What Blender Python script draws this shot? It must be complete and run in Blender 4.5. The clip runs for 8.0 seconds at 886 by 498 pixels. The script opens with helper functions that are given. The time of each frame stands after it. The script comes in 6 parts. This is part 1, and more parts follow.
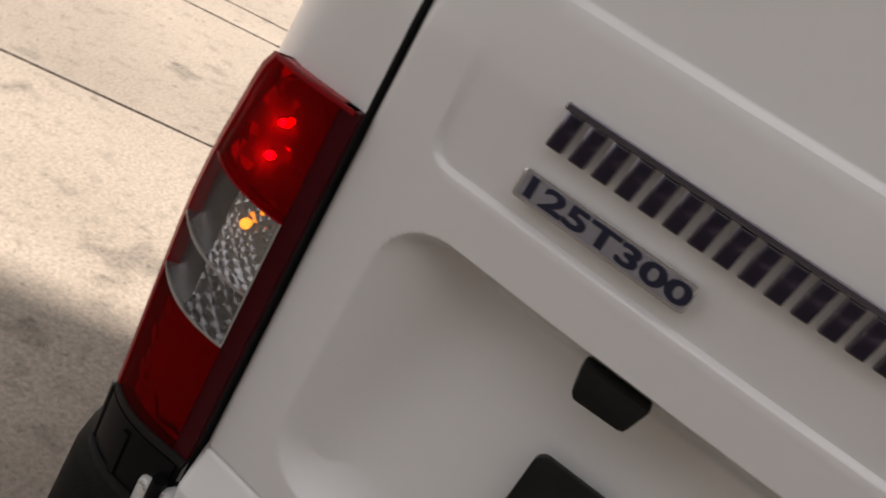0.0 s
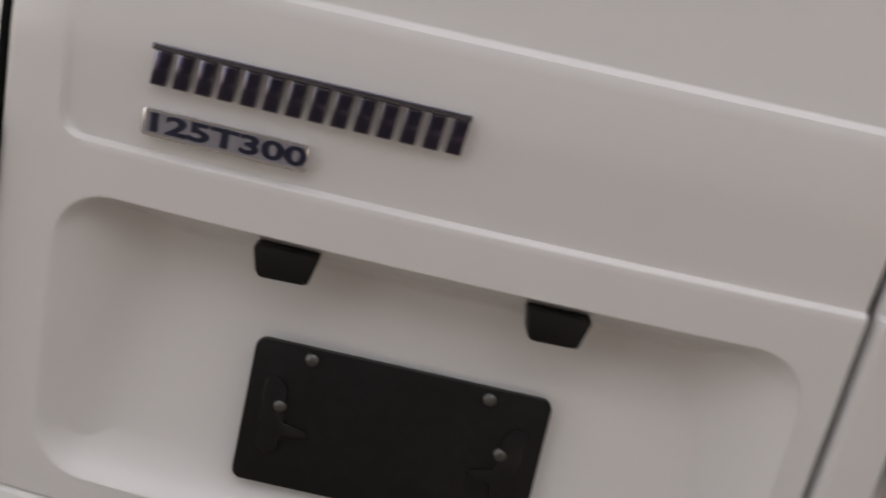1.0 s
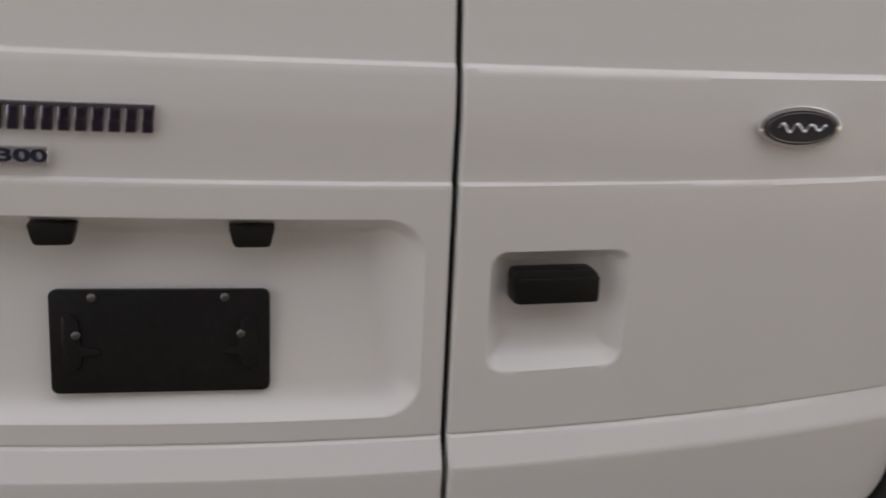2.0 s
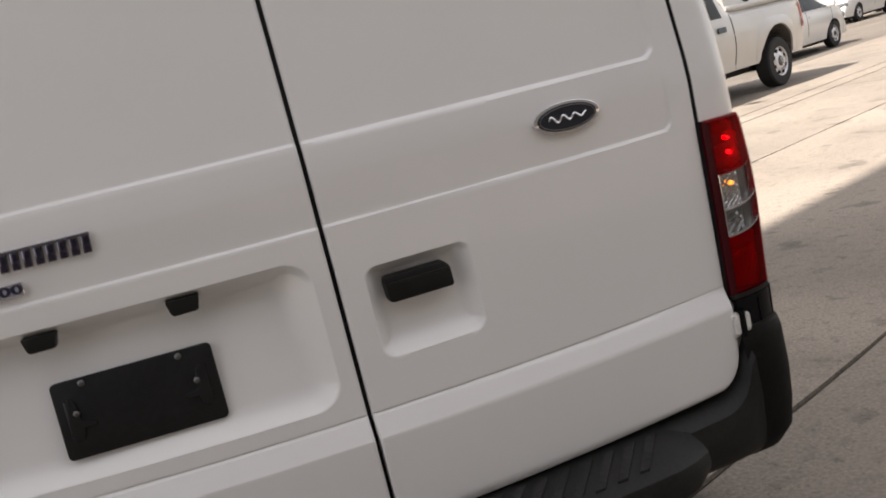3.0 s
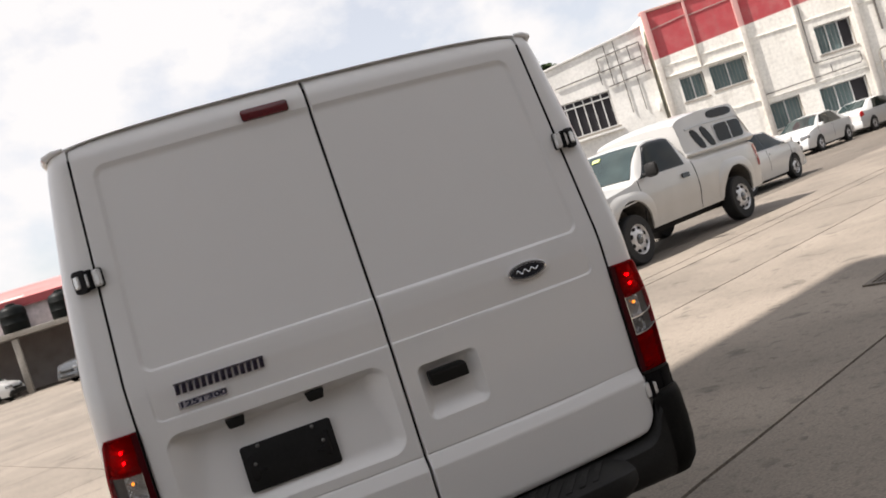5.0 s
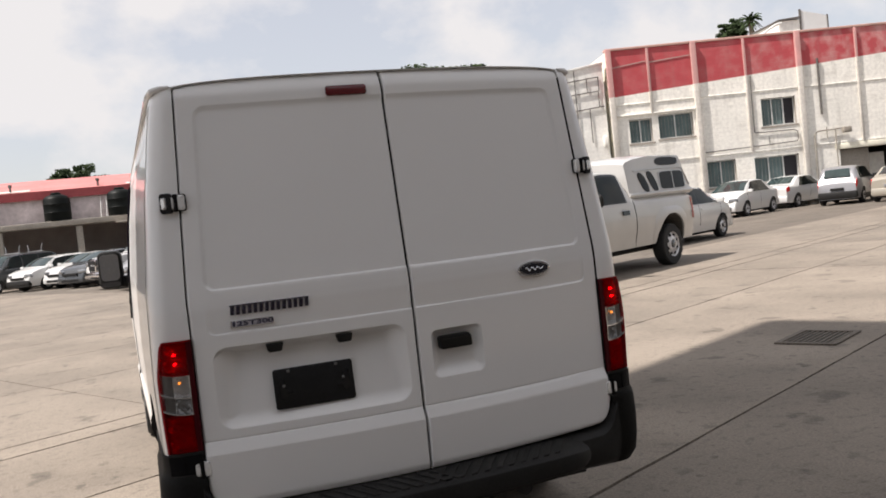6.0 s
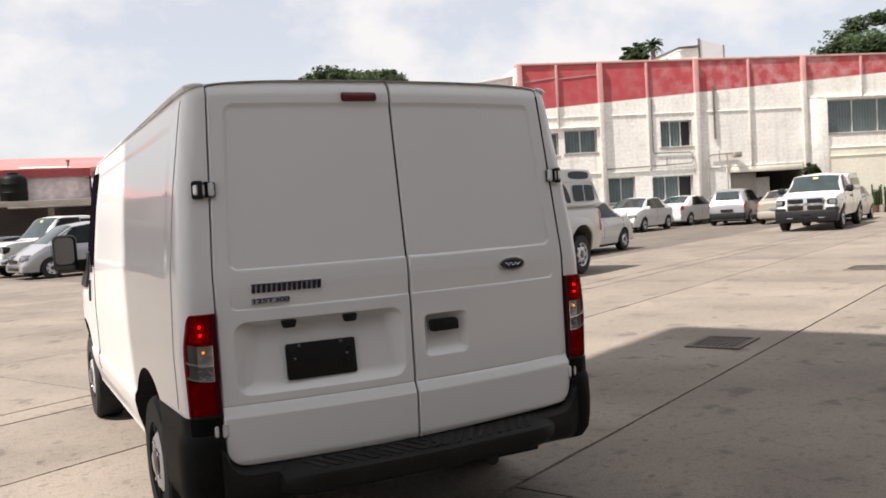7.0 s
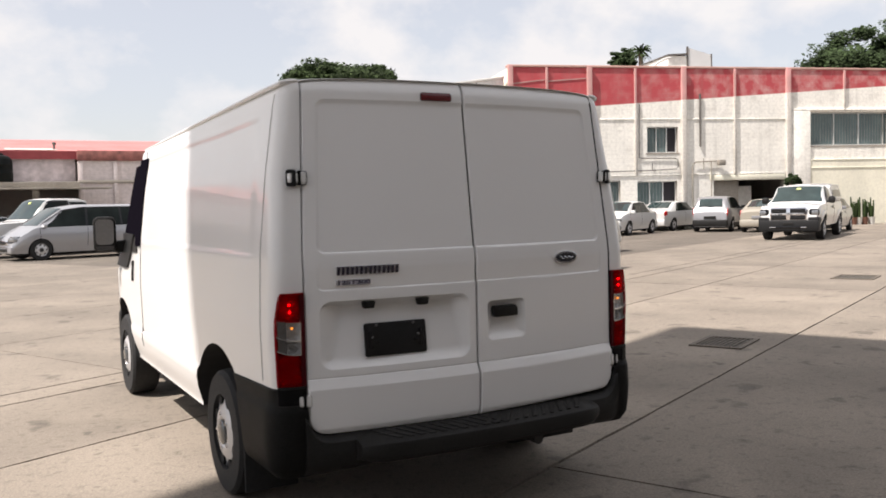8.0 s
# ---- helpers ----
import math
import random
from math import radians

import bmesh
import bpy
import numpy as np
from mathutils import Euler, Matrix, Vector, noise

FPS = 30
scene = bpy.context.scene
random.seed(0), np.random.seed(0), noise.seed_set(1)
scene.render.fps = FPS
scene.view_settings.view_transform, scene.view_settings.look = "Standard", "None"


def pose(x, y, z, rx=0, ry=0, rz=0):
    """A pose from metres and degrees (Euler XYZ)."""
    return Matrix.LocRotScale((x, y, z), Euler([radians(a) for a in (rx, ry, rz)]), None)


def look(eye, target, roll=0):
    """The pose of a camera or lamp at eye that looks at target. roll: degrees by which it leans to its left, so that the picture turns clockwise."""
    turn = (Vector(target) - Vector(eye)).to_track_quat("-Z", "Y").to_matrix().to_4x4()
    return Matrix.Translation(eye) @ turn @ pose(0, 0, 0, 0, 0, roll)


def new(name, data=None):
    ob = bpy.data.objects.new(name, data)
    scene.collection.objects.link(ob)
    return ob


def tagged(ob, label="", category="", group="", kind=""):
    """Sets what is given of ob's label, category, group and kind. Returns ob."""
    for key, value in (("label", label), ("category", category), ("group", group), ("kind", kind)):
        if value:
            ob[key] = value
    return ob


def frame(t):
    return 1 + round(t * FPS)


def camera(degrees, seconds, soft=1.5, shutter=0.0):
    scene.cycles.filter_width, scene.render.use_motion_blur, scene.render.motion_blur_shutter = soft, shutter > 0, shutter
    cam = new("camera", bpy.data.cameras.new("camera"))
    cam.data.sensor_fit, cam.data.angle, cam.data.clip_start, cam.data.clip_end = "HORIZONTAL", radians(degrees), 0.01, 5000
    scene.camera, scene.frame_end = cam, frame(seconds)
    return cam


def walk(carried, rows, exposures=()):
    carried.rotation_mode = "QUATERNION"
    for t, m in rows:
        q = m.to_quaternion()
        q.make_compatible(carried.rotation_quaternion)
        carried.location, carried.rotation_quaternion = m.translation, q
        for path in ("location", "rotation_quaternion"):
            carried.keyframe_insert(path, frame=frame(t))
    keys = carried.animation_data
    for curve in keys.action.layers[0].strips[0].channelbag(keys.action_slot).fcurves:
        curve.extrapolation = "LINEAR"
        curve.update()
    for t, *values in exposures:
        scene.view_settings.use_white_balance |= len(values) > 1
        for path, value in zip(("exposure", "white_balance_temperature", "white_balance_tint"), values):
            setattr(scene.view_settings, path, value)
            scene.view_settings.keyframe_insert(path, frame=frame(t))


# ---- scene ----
cam = camera(54.5, 8.0, 1.7, 0.3)
PATH = [
    (0, (-0.5829, -0.5640, 1.3164), (-0.9166, 1.2556, 0.5564), 30.40),
    (0.3, (-0.5392, -0.5602, 1.3238), (-0.8264, 1.2755, 0.5835), 23.79),
    (0.5, (-0.5005, -0.5755, 1.3266), (-0.7420, 1.2766, 0.6115), 19.64),
    (1, (-0.4439, -0.7127, 1.2909), (-0.3031, 1.2105, 0.7604), 12.71),
    (1.5, (-0.3841, -0.8781, 1.3248), (-0.0116, 0.9965, 0.7358), 7.13),
    (2, (-0.2776, -1.1215, 1.3363), (0.1618, 0.7565, 0.8071), 2.64),
    (2.2, (-0.2434, -1.2121, 1.3309), (0.2275, 0.6706, 0.8476), 0.19),
    (3.3, (-0.1512, -1.7454, 1.3170), (0.3044, 0.1745, 0.9907), -18.44),
    (3.5, (-0.1905, -1.8601, 1.3193), (0.2896, 0.0598, 1.0306), -21.26),
    (4, (-0.3020, -2.1698, 1.3719), (0.2240, -0.2485, 1.1930), -24.89),
    (4.5, (-0.3712, -2.4786, 1.3963), (0.1431, -0.5471, 1.3286), -23.41),
    (4.7, (-0.4050, -2.5882, 1.3859), (0.1077, -0.6553, 1.3512), -21.54),
    (5.8, (-0.9388, -3.0016, 1.4716), (-0.2403, -1.1292, 1.3931), -7.28),
    (6, (-1.0380, -3.0736, 1.4552), (-0.3209, -1.2084, 1.3718), -6.18),
    (6.5, (-1.2964, -3.2267, 1.4488), (-0.5015, -1.3944, 1.3454), -4.46),
    (7, (-1.5721, -3.3007, 1.4589), (-0.6402, -1.5334, 1.3676), -3.44),
    (7.5, (-1.8331, -3.3488, 1.4662), (-0.8463, -1.6114, 1.3794), -2.07),
    (8, (-2.0660, -3.3682, 1.4598), (-1.0880, -1.6265, 1.3597), -1.34),
]
walk(cam, [(t, look(eye, target, roll)) for t, eye, target, roll in PATH], [(0, 1.10, 6950, 15), (0.5, 1.24, 6900, 15), (1, 1.42, 6850, 15), (1.5, 1.46, 6800, 15), (2, 1.24, 6800, 14), (3.5, 1.32, 6700, 14),
     (4, 1.32, 6650, 13), (4.5, 1.10, 6600, 13), (6, 0.62, 6600, 14), (6.5, 0.68, 6600, 14), (7, 0.76, 6600, 14), (7.5, 0.74, 6600, 14), (8, 0.74, 6600, 14)])

# ---- light ----
SUN_AZ = Vector((-0.9998, -0.0161))      # towards the sun, on the ground
SUN_EL = radians(58)
world = bpy.data.worlds.new("sky")
scene.world = world
world.use_nodes = True
wn, wl = world.node_tree.nodes, world.node_tree.links
wn.clear()
w_out = wn.new("ShaderNodeOutputWorld")
w_bg = wn.new("ShaderNodeBackground")
w_bg.inputs["Strength"].default_value = 0.085
w_sky = wn.new("ShaderNodeTexSky")
w_sky.sky_type = "NISHITA"
w_sky.sun_disc = False
w_sky.sun_elevation = SUN_EL
w_sky.sun_rotation = math.atan2(SUN_AZ.x, SUN_AZ.y)
w_sky.air_density, w_sky.dust_density = 1.0, 1.3
# thin broken cloud over the whole sky
w_co = wn.new("ShaderNodeTexCoord")
w_map = wn.new("ShaderNodeMapping")
w_map.inputs["Scale"].default_value = (1.0, 1.0, 1.5)
w_map.inputs["Location"].default_value = (0.35, 0.1, 0.2)
w_no = wn.new("ShaderNodeTexNoise")
w_no.inputs["Scale"].default_value = 4.3
w_no.inputs["Detail"].default_value = 7.0
w_no.inputs["Roughness"].default_value = 0.56
w_ra = wn.new("ShaderNodeValToRGB")
w_ra.color_ramp.elements[0].position, w_ra.color_ramp.elements[1].position = 0.44, 0.575
w_ra.color_ramp.elements[0].color = (0.58, 0.58, 0.58, 1)
w_mix = wn.new("ShaderNodeMix")
w_mix.data_type = "RGBA"
w_mix.inputs["B"].default_value = (6.45, 6.47, 6.45, 1)
wl.new(w_co.outputs["Generated"], w_map.inputs["Vector"])
wl.new(w_map.outputs["Vector"], w_no.inputs["Vector"])
wl.new(w_no.outputs["Fac"], w_ra.inputs["Fac"])
wl.new(w_ra.outputs["Color"], w_mix.inputs["Factor"])
wl.new(w_sky.outputs["Color"], w_mix.inputs["A"])
wl.new(w_mix.outputs["Result"], w_bg.inputs["Color"])
wl.new(w_bg.outputs["Background"], w_out.inputs["Surface"])

sun_data = bpy.data.lights.new("sun", "SUN")
sun_data.energy, sun_data.angle, sun_data.color = 4.9, radians(0.6), (1.0, 0.955, 0.89)
sun = new("sun", sun_data)
sun.matrix_world = look((SUN_AZ.x * 40 * math.cos(SUN_EL), SUN_AZ.y * 40 * math.cos(SUN_EL), 40 * math.sin(SUN_EL)), (0, 0, 0))


# ---- materials ----
def mat(name, color, rough=0.5, metal=0.0, grain=0.0, grain_scale=60.0, stain=0.0, stain_scale=1.2, bump=0.0, bump_scale=80.0,
        coat=0.0, spec=0.5, vary=0.0, emit=None, emit_strength=0.0, rough_vary=0.0):
    """A principled material with grain, stains and relief at two scales."""
    m = bpy.data.materials.new(name)
    m.use_nodes = True
    nt = m.node_tree
    b = nt.nodes["Principled BSDF"]
    b.inputs["Base Color"].default_value = (*color, 1)
    b.inputs["Roughness"].default_value = rough
    b.inputs["Metallic"].default_value = metal
    b.inputs["Coat Weight"].default_value = coat
    b.inputs["Coat Roughness"].default_value = 0.04
    b.inputs["Specular IOR Level"].default_value = spec
    co = nt.nodes.new("ShaderNodeTexCoord")
    src = None

    def noise_fac(scale, detail, lo, hi):
        n = nt.nodes.new("ShaderNodeTexNoise")
        n.inputs["Scale"].default_value, n.inputs["Detail"].default_value = scale, detail
        nt.links.new(co.outputs["Object"], n.inputs["Vector"])
        r = nt.nodes.new("ShaderNodeMapRange")
        r.inputs["From Min"].default_value, r.inputs["From Max"].default_value = 0.3, 0.7
        r.inputs["To Min"].default_value, r.inputs["To Max"].default_value = lo, hi
        nt.links.new(n.outputs["Fac"], r.inputs["Value"])
        return r.outputs["Result"]

    def times(fac):
        nonlocal src
        mx = nt.nodes.new("ShaderNodeMix")
        mx.data_type, mx.blend_type = "RGBA", "MULTIPLY"
        mx.inputs["Factor"].default_value = 1.0
        if src is None:
            mx.inputs["A"].default_value = (*color, 1)
        else:
            nt.links.new(src, mx.inputs["A"])
        nt.links.new(fac, mx.inputs["B"])
        src = mx.outputs["Result"]

    if grain:
        times(noise_fac(grain_scale, 4, 1 - grain, 1 + grain))
    if stain:
        times(noise_fac(stain_scale, 6, 1 - stain, 1 + stain * 0.5))
    if vary:
        oi = nt.nodes.new("ShaderNodeObjectInfo")
        r = nt.nodes.new("ShaderNodeMapRange")
        r.inputs["To Min"].default_value, r.inputs["To Max"].default_value = 1 - vary, 1 + vary
        nt.links.new(oi.outputs["Random"], r.inputs["Value"])
        times(r.outputs["Result"])
    if src is not None:
        nt.links.new(src, b.inputs["Base Color"])
    if rough_vary:
        nt.links.new(noise_fac(7.0, 5, max(0.02, rough - rough_vary), rough + rough_vary), b.inputs["Roughness"])
    if bump:
        n = nt.nodes.new("ShaderNodeTexNoise")
        n.inputs["Scale"].default_value, n.inputs["Detail"].default_value = bump_scale, 5
        nt.links.new(co.outputs["Object"], n.inputs["Vector"])
        bp = nt.nodes.new("ShaderNodeBump")
        bp.inputs["Strength"].default_value, bp.inputs["Distance"].default_value = bump, 0.01
        nt.links.new(n.outputs["Fac"], bp.inputs["Height"])
        nt.links.new(bp.outputs["Normal"], b.inputs["Normal"])
    if emit:
        b.inputs["Emission Color"].default_value = (*emit, 1)
        b.inputs["Emission Strength"].default_value = emit_strength
    return m


def lens_mat(name, color, clear=0.55, rough=0.12, scatter=0.0):
    """Moulded lamp plastic: lets part of the light through, tinted, with pressed cells."""
    m = bpy.data.materials.new(name)
    m.use_nodes = True
    nt = m.node_tree
    b = nt.nodes["Principled BSDF"]
    b.inputs["Base Color"].default_value = (*(c * 0.35 for c in color), 1)
    b.inputs["Roughness"].default_value = rough
    b.inputs["Coat Weight"].default_value = 0.25
    tr = nt.nodes.new("ShaderNodeBsdfTransparent")
    tr.inputs["Color"].default_value = (*color, 1)
    tl = nt.nodes.new("ShaderNodeBsdfTranslucent")          # the moulded cells scatter the bulb's light
    tl.inputs["Color"].default_value = (*(min(1.0, c * 1.5) for c in color), 1)
    soft = nt.nodes.new("ShaderNodeMixShader")
    soft.inputs["Fac"].default_value = scatter
    nt.links.new(b.outputs["BSDF"], soft.inputs[1])
    nt.links.new(tl.outputs["BSDF"], soft.inputs[2])
    mx = nt.nodes.new("ShaderNodeMixShader")
    mx.inputs["Fac"].default_value = clear
    nt.links.new(soft.outputs["Shader"], mx.inputs[1])
    nt.links.new(tr.outputs["BSDF"], mx.inputs[2])
    nt.links.new(mx.outputs["Shader"], nt.nodes["Material Output"].inputs["Surface"])
    return m


def facet_mat(name, color, scale, strength, rough=0.12, metal=0.95):
    """Silvered reflector pressed into facets."""
    m = mat(name, color, rough=rough, metal=metal)
    nt = m.node_tree
    co = nt.nodes.new("ShaderNodeTexCoord")
    v = nt.nodes.new("ShaderNodeTexVoronoi")
    v.inputs["Scale"].default_value = scale
    v.inputs["Randomness"].default_value = 0.12
    mp = nt.nodes.new("ShaderNodeMapping")
    mp.inputs["Rotation"].default_value = (0.0, radians(45), radians(20))
    nt.links.new(co.outputs["Object"], mp.inputs["Vector"])
    nt.links.new(mp.outputs["Vector"], v.inputs["Vector"])
    bp = nt.nodes.new("ShaderNodeBump")
    bp.inputs["Strength"].default_value, bp.inputs["Distance"].default_value = strength, 0.01
    nt.links.new(v.outputs["Distance"], bp.inputs["Height"])
    nt.links.new(bp.outputs["Normal"], nt.nodes["Principled BSDF"].inputs["Normal"])
    return m


def concrete_mat(name="concrete", tone=1.0):
    """Worn, sun-bleached concrete with dark spots, patches and fine grit."""
    m = mat(name, (0.218 * tone, 0.185 * tone, 0.150 * tone), rough=0.85, grain=0.22, grain_scale=75, stain=0.20, stain_scale=0.55, bump=0.35, bump_scale=45, vary=0.07)
    nt = m.node_tree
    b = nt.nodes["Principled BSDF"]
    geo = nt.nodes.new("ShaderNodeNewGeometry")
    old = b.inputs["Base Color"].links[0].from_socket
    for n in nt.nodes:                       # patterns run on across the slabs
        if n.type == "TEX_NOISE":
            nt.links.new(geo.outputs["Position"], n.inputs["Vector"])

    def spots(scale, lo, hi, dark, detail=3):
        nonlocal old
        n = nt.nodes.new("ShaderNodeTexNoise")
        n.inputs["Scale"].default_value, n.inputs["Detail"].default_value = scale, detail
        nt.links.new(geo.outputs["Position"], n.inputs["Vector"])
        r = nt.nodes.new("ShaderNodeMapRange")
        r.inputs["From Min"].default_value, r.inputs["From Max"].default_value = lo, hi
        r.inputs["To Min"].default_value, r.inputs["To Max"].default_value = 1.0, dark
        nt.links.new(n.outputs["Fac"], r.inputs["Value"])
        mx = nt.nodes.new("ShaderNodeMix")
        mx.data_type, mx.blend_type = "RGBA", "MULTIPLY"
        mx.inputs["Factor"].default_value = 1.0
        nt.links.new(old, mx.inputs["A"])
        nt.links.new(r.outputs["Result"], mx.inputs["B"])
        old = mx.outputs["Result"]

    spots(9.0, 0.67, 0.73, 0.60)             # oil drips and scuffs
    spots(3.1, 0.70, 0.735, 0.58, 3)          # round oil stains
    spots(1.3, 0.52, 0.72, 0.84, 8)          # larger patches
    spots(0.35, 0.45, 0.62, 0.85, 6)         # broad worn tracks
    spots(15.0, 0.54, 0.70, 0.74, 6)         # mottling
    spots(42.0, 0.60, 0.72, 0.68, 4)         # scuffed aggregate
    spots(110.0, 0.60, 0.72, 0.66, 2)        # grit
    # patches and sweeps stretched along the way the cars roll
    roll = nt.nodes.new("ShaderNodeMapping")
    roll.inputs["Rotation"].default_value = (0, 0, radians(-24.8))
    roll.inputs["Scale"].default_value = (0.30, 1.0, 1.0)
    nt.links.new(geo.outputs["Position"], roll.inputs["Vector"])

    def stretched(scale, lo, hi, dark, detail):
        spots(scale, lo, hi, dark, detail)
        for link in list(nt.links):
            if link.to_node.type == "TEX_NOISE" and link.to_node.inputs["Scale"].default_value == scale:
                nt.links.new(roll.outputs["Vector"], link.to_node.inputs["Vector"])

    stretched(2.61, 0.635, 0.675, 0.68, 3)    # oil dashes where cars stand
    stretched(0.83, 0.55, 0.70, 0.86, 7)     # tyre sweeps
    stretched(5.37, 0.65, 0.71, 0.74, 3)     # smaller drips
    nt.links.new(old, b.inputs["Base Color"])
    return m


WHITE = mat("white_van_paint", (0.80, 0.795, 0.785), rough=0.30, coat=0.58, spec=0.45, stain=0.006, stain_scale=2.5, rough_vary=0.02)
BLACK = mat("black_gap", (0.008, 0.008, 0.009), rough=0.9)
PLASTIC = mat("black_bumper_plastic", (0.0150, 0.0146, 0.0142), rough=0.52, spec=0.26, grain=0.25, grain_scale=120, bump=0.10, bump_scale=420, stain=0.25, stain_scale=6)
SATIN = mat("satin_black_plastic", (0.0075, 0.0078, 0.0078), rough=0.40, spec=0.32, stain=0.2, stain_scale=20)
GLOSSBLACK = mat("glossy_black_plastic", (0.006, 0.006, 0.007), rough=0.07, spec=0.45)
INSERT = mat("smooth_black_insert", (0.005, 0.005, 0.006), rough=0.22, spec=0.14)
WELL = mat("dusty_wheel_well", (0.085, 0.080, 0.074), rough=0.85, grain=0.3, grain_scale=20, stain=0.3, stain_scale=4)
DUSTY = mat("dusty_worn_plastic", (0.030, 0.029, 0.028), rough=0.7, spec=0.2, grain=0.3, grain_scale=90, stain=0.4, stain_scale=9)
PLATE = mat("black_plate_plastic", (0.009, 0.009, 0.0095), rough=0.42, spec=0.28, grain=0.2, grain_scale=90, stain=0.3, stain_scale=14)
PLATECLEAR = mat("dark_smoky_plastic", (0.010, 0.010, 0.011), rough=0.25, spec=0.35)
CHROME = mat("chrome", (0.82, 0.82, 0.84), rough=0.10, metal=1.0)
DARKCHROME = mat("dark_chrome", (0.055, 0.048, 0.080), rough=0.2, metal=0.9)
BADGEEDGE = mat("dull_chrome", (0.22, 0.21, 0.25), rough=0.16, metal=1.0)
STEEL = mat("cast_hinge_steel", (0.82, 0.82, 0.81), rough=0.20, metal=0.35, grain=0.08, grain_scale=200, bump=0.15)
SCREW = mat("dull_zinc_screw", (0.16, 0.16, 0.155), rough=0.45, metal=1.0)
ALUDULL_DARK = mat("dull_mirror", (0.30, 0.30, 0.31), rough=0.12, metal=1.0)
RUBBER = mat("tyre_rubber", (0.012, 0.012, 0.0125), rough=0.8, grain=0.3, grain_scale=40, bump=0.3, bump_scale=60)
RIM = mat("silver_wheel_paint", (0.62, 0.62, 0.63), rough=0.30, metal=0.40, stain=0.15, stain_scale=9)
DARKRIM = mat("dark_hub", (0.03, 0.03, 0.032), rough=0.5)
GLASS = mat("tinted_car_glass", (0.006, 0.007, 0.008), rough=0.03, spec=0.12)
VANGLASS = mat("black_door_glass", (0.006, 0.005, 0.008), rough=0.25, spec=0.0)
WINGLASS = mat("windscreen_glass", (0.030, 0.046, 0.046), rough=0.03, spec=0.50, stain=0.30, stain_scale=2.5)
LENSRED = lens_mat("red_lamp_lens", (0.54, 0.006, 0.014), 0.80, rough=0.06, scatter=0.5)
LENSDARK = mat("dark_red_lamp_edge", (0.055, 0.002, 0.005), rough=0.25, spec=0.15)
LENSEDGE = mat("red_lamp_rim", (0.27, 0.004, 0.008), rough=0.2, spec=0.25)
LENSCLEAR = lens_mat("clear_lamp_lens", (0.80, 0.80, 0.80), 0.89, rough=0.05, scatter=0.35)
REFLECT = facet_mat("silvered_facets", (0.62, 0.61, 0.60), 105, 0.5)
REFLECTRED = mat("red_reflector_facets", (0.85, 0.30, 0.26), rough=0.12, metal=1.0)
FLUTED = facet_mat("fluted_silver", (0.30, 0.295, 0.29), 70, 0.8, 0.18)
HOUSING = mat("grey_lamp_housing", (0.15, 0.14, 0.13), rough=0.3, metal=0.5)
AMBER = mat("amber_bulb", (0.75, 0.22, 0.02), rough=0.2, emit=(1.0, 0.30, 0.03), emit_strength=1.3)
REDLIT = mat("lit_red_bulb", (0.9, 0.05, 0.03), rough=0.3, emit=(1.0, 0.16, 0.08), emit_strength=17.0)
BRAKE3 = mat("unlit_brake_lens", (0.11, 0.006, 0.010), rough=0.2, coat=0.6)
BLUEBLACK = mat("navy_enamel", (0.008, 0.011, 0.020), rough=0.15, coat=0.6)
INK = mat("black_lettering", (0.010, 0.012, 0.035), rough=0.4)
CONCRETE = concrete_mat()
FAR_CONCRETE = concrete_mat("older_concrete", 0.65)
# same concrete, brightened to paint in stronger sunlight
SUNLIT_CONCRETE = concrete_mat("bleached_concrete", 1.10)
JOINT = mat("joint_dirt", (0.05, 0.043, 0.035), rough=0.95, grain=0.4, grain_scale=30)
IRON = mat("rusty_grate_iron", (0.14, 0.118, 0.095), rough=0.75, metal=0.3, grain=0.4, grain_scale=60, bump=0.4)
DARKGREY = mat("dark_grey_bumper_paint", (0.017, 0.0172, 0.018), rough=0.5, spec=0.16)
CARWHITE = mat("white_car_paint", (0.56, 0.56, 0.55), rough=0.25, coat=0.7, stain=0.03)
# a darker white, tuned for the near pickup
DULLWHITE = mat("dusty_white_paint", (0.46, 0.455, 0.44), rough=0.28, coat=0.6, stain=0.06, stain_scale=2.0)
CARSILVER = mat("silver_car_paint", (0.37, 0.375, 0.395), rough=0.28, metal=0.45, coat=0.6)
CARLIGHT = mat("pale_silver_paint", (0.27, 0.27, 0.28), rough=0.28, metal=0.35, coat=0.6)
CARGREY = mat("dark_grey_paint", (0.07, 0.075, 0.08), rough=0.25, metal=0.4, coat=0.7)
CARGOLD = mat("champagne_paint", (0.40, 0.365, 0.305), rough=0.28, metal=0.35, coat=0.6)
HEADLAMP = mat("headlamp_lens", (0.34, 0.35, 0.36), rough=0.10, metal=0.7, stain=0.4, stain_scale=14)
STICKER = mat("yellow_sticker", (0.52, 0.56, 0.20), rough=0.6)
ALUDULL = mat("dull_metal_trim", (0.42, 0.42, 0.42), rough=0.35, metal=0.8)
# opaque pane; the dim cab is put into its colour
CABGLASS = mat("dark_cab_window", (0.009, 0.013, 0.012), rough=0.03, spec=0.16, stain=0.5, stain_scale=2.2)
TAILRED = mat("tail_lens_red", (0.38, 0.02, 0.02), rough=0.18, coat=0.5)


# ---- building blocks ----
def part(name, bm, material, parent=None, label="", sharp=35, smooth=True):
    """Links a bmesh as one mesh object, under a thing or a part."""
    me = bpy.data.meshes.new(name)
    bm.to_mesh(me)
    bm.free()
    for m in (material if isinstance(material, (list, tuple)) else [material]):
        me.materials.append(m)
    if smooth:
        me.polygons.foreach_set("use_smooth", [True] * len(me.polygons))
        me.set_sharp_from_angle(angle=radians(sharp))
    ob = new(name, me)
    if parent is not None:
        ob.parent = parent
    if label:
        tagged(ob, label)
    return ob


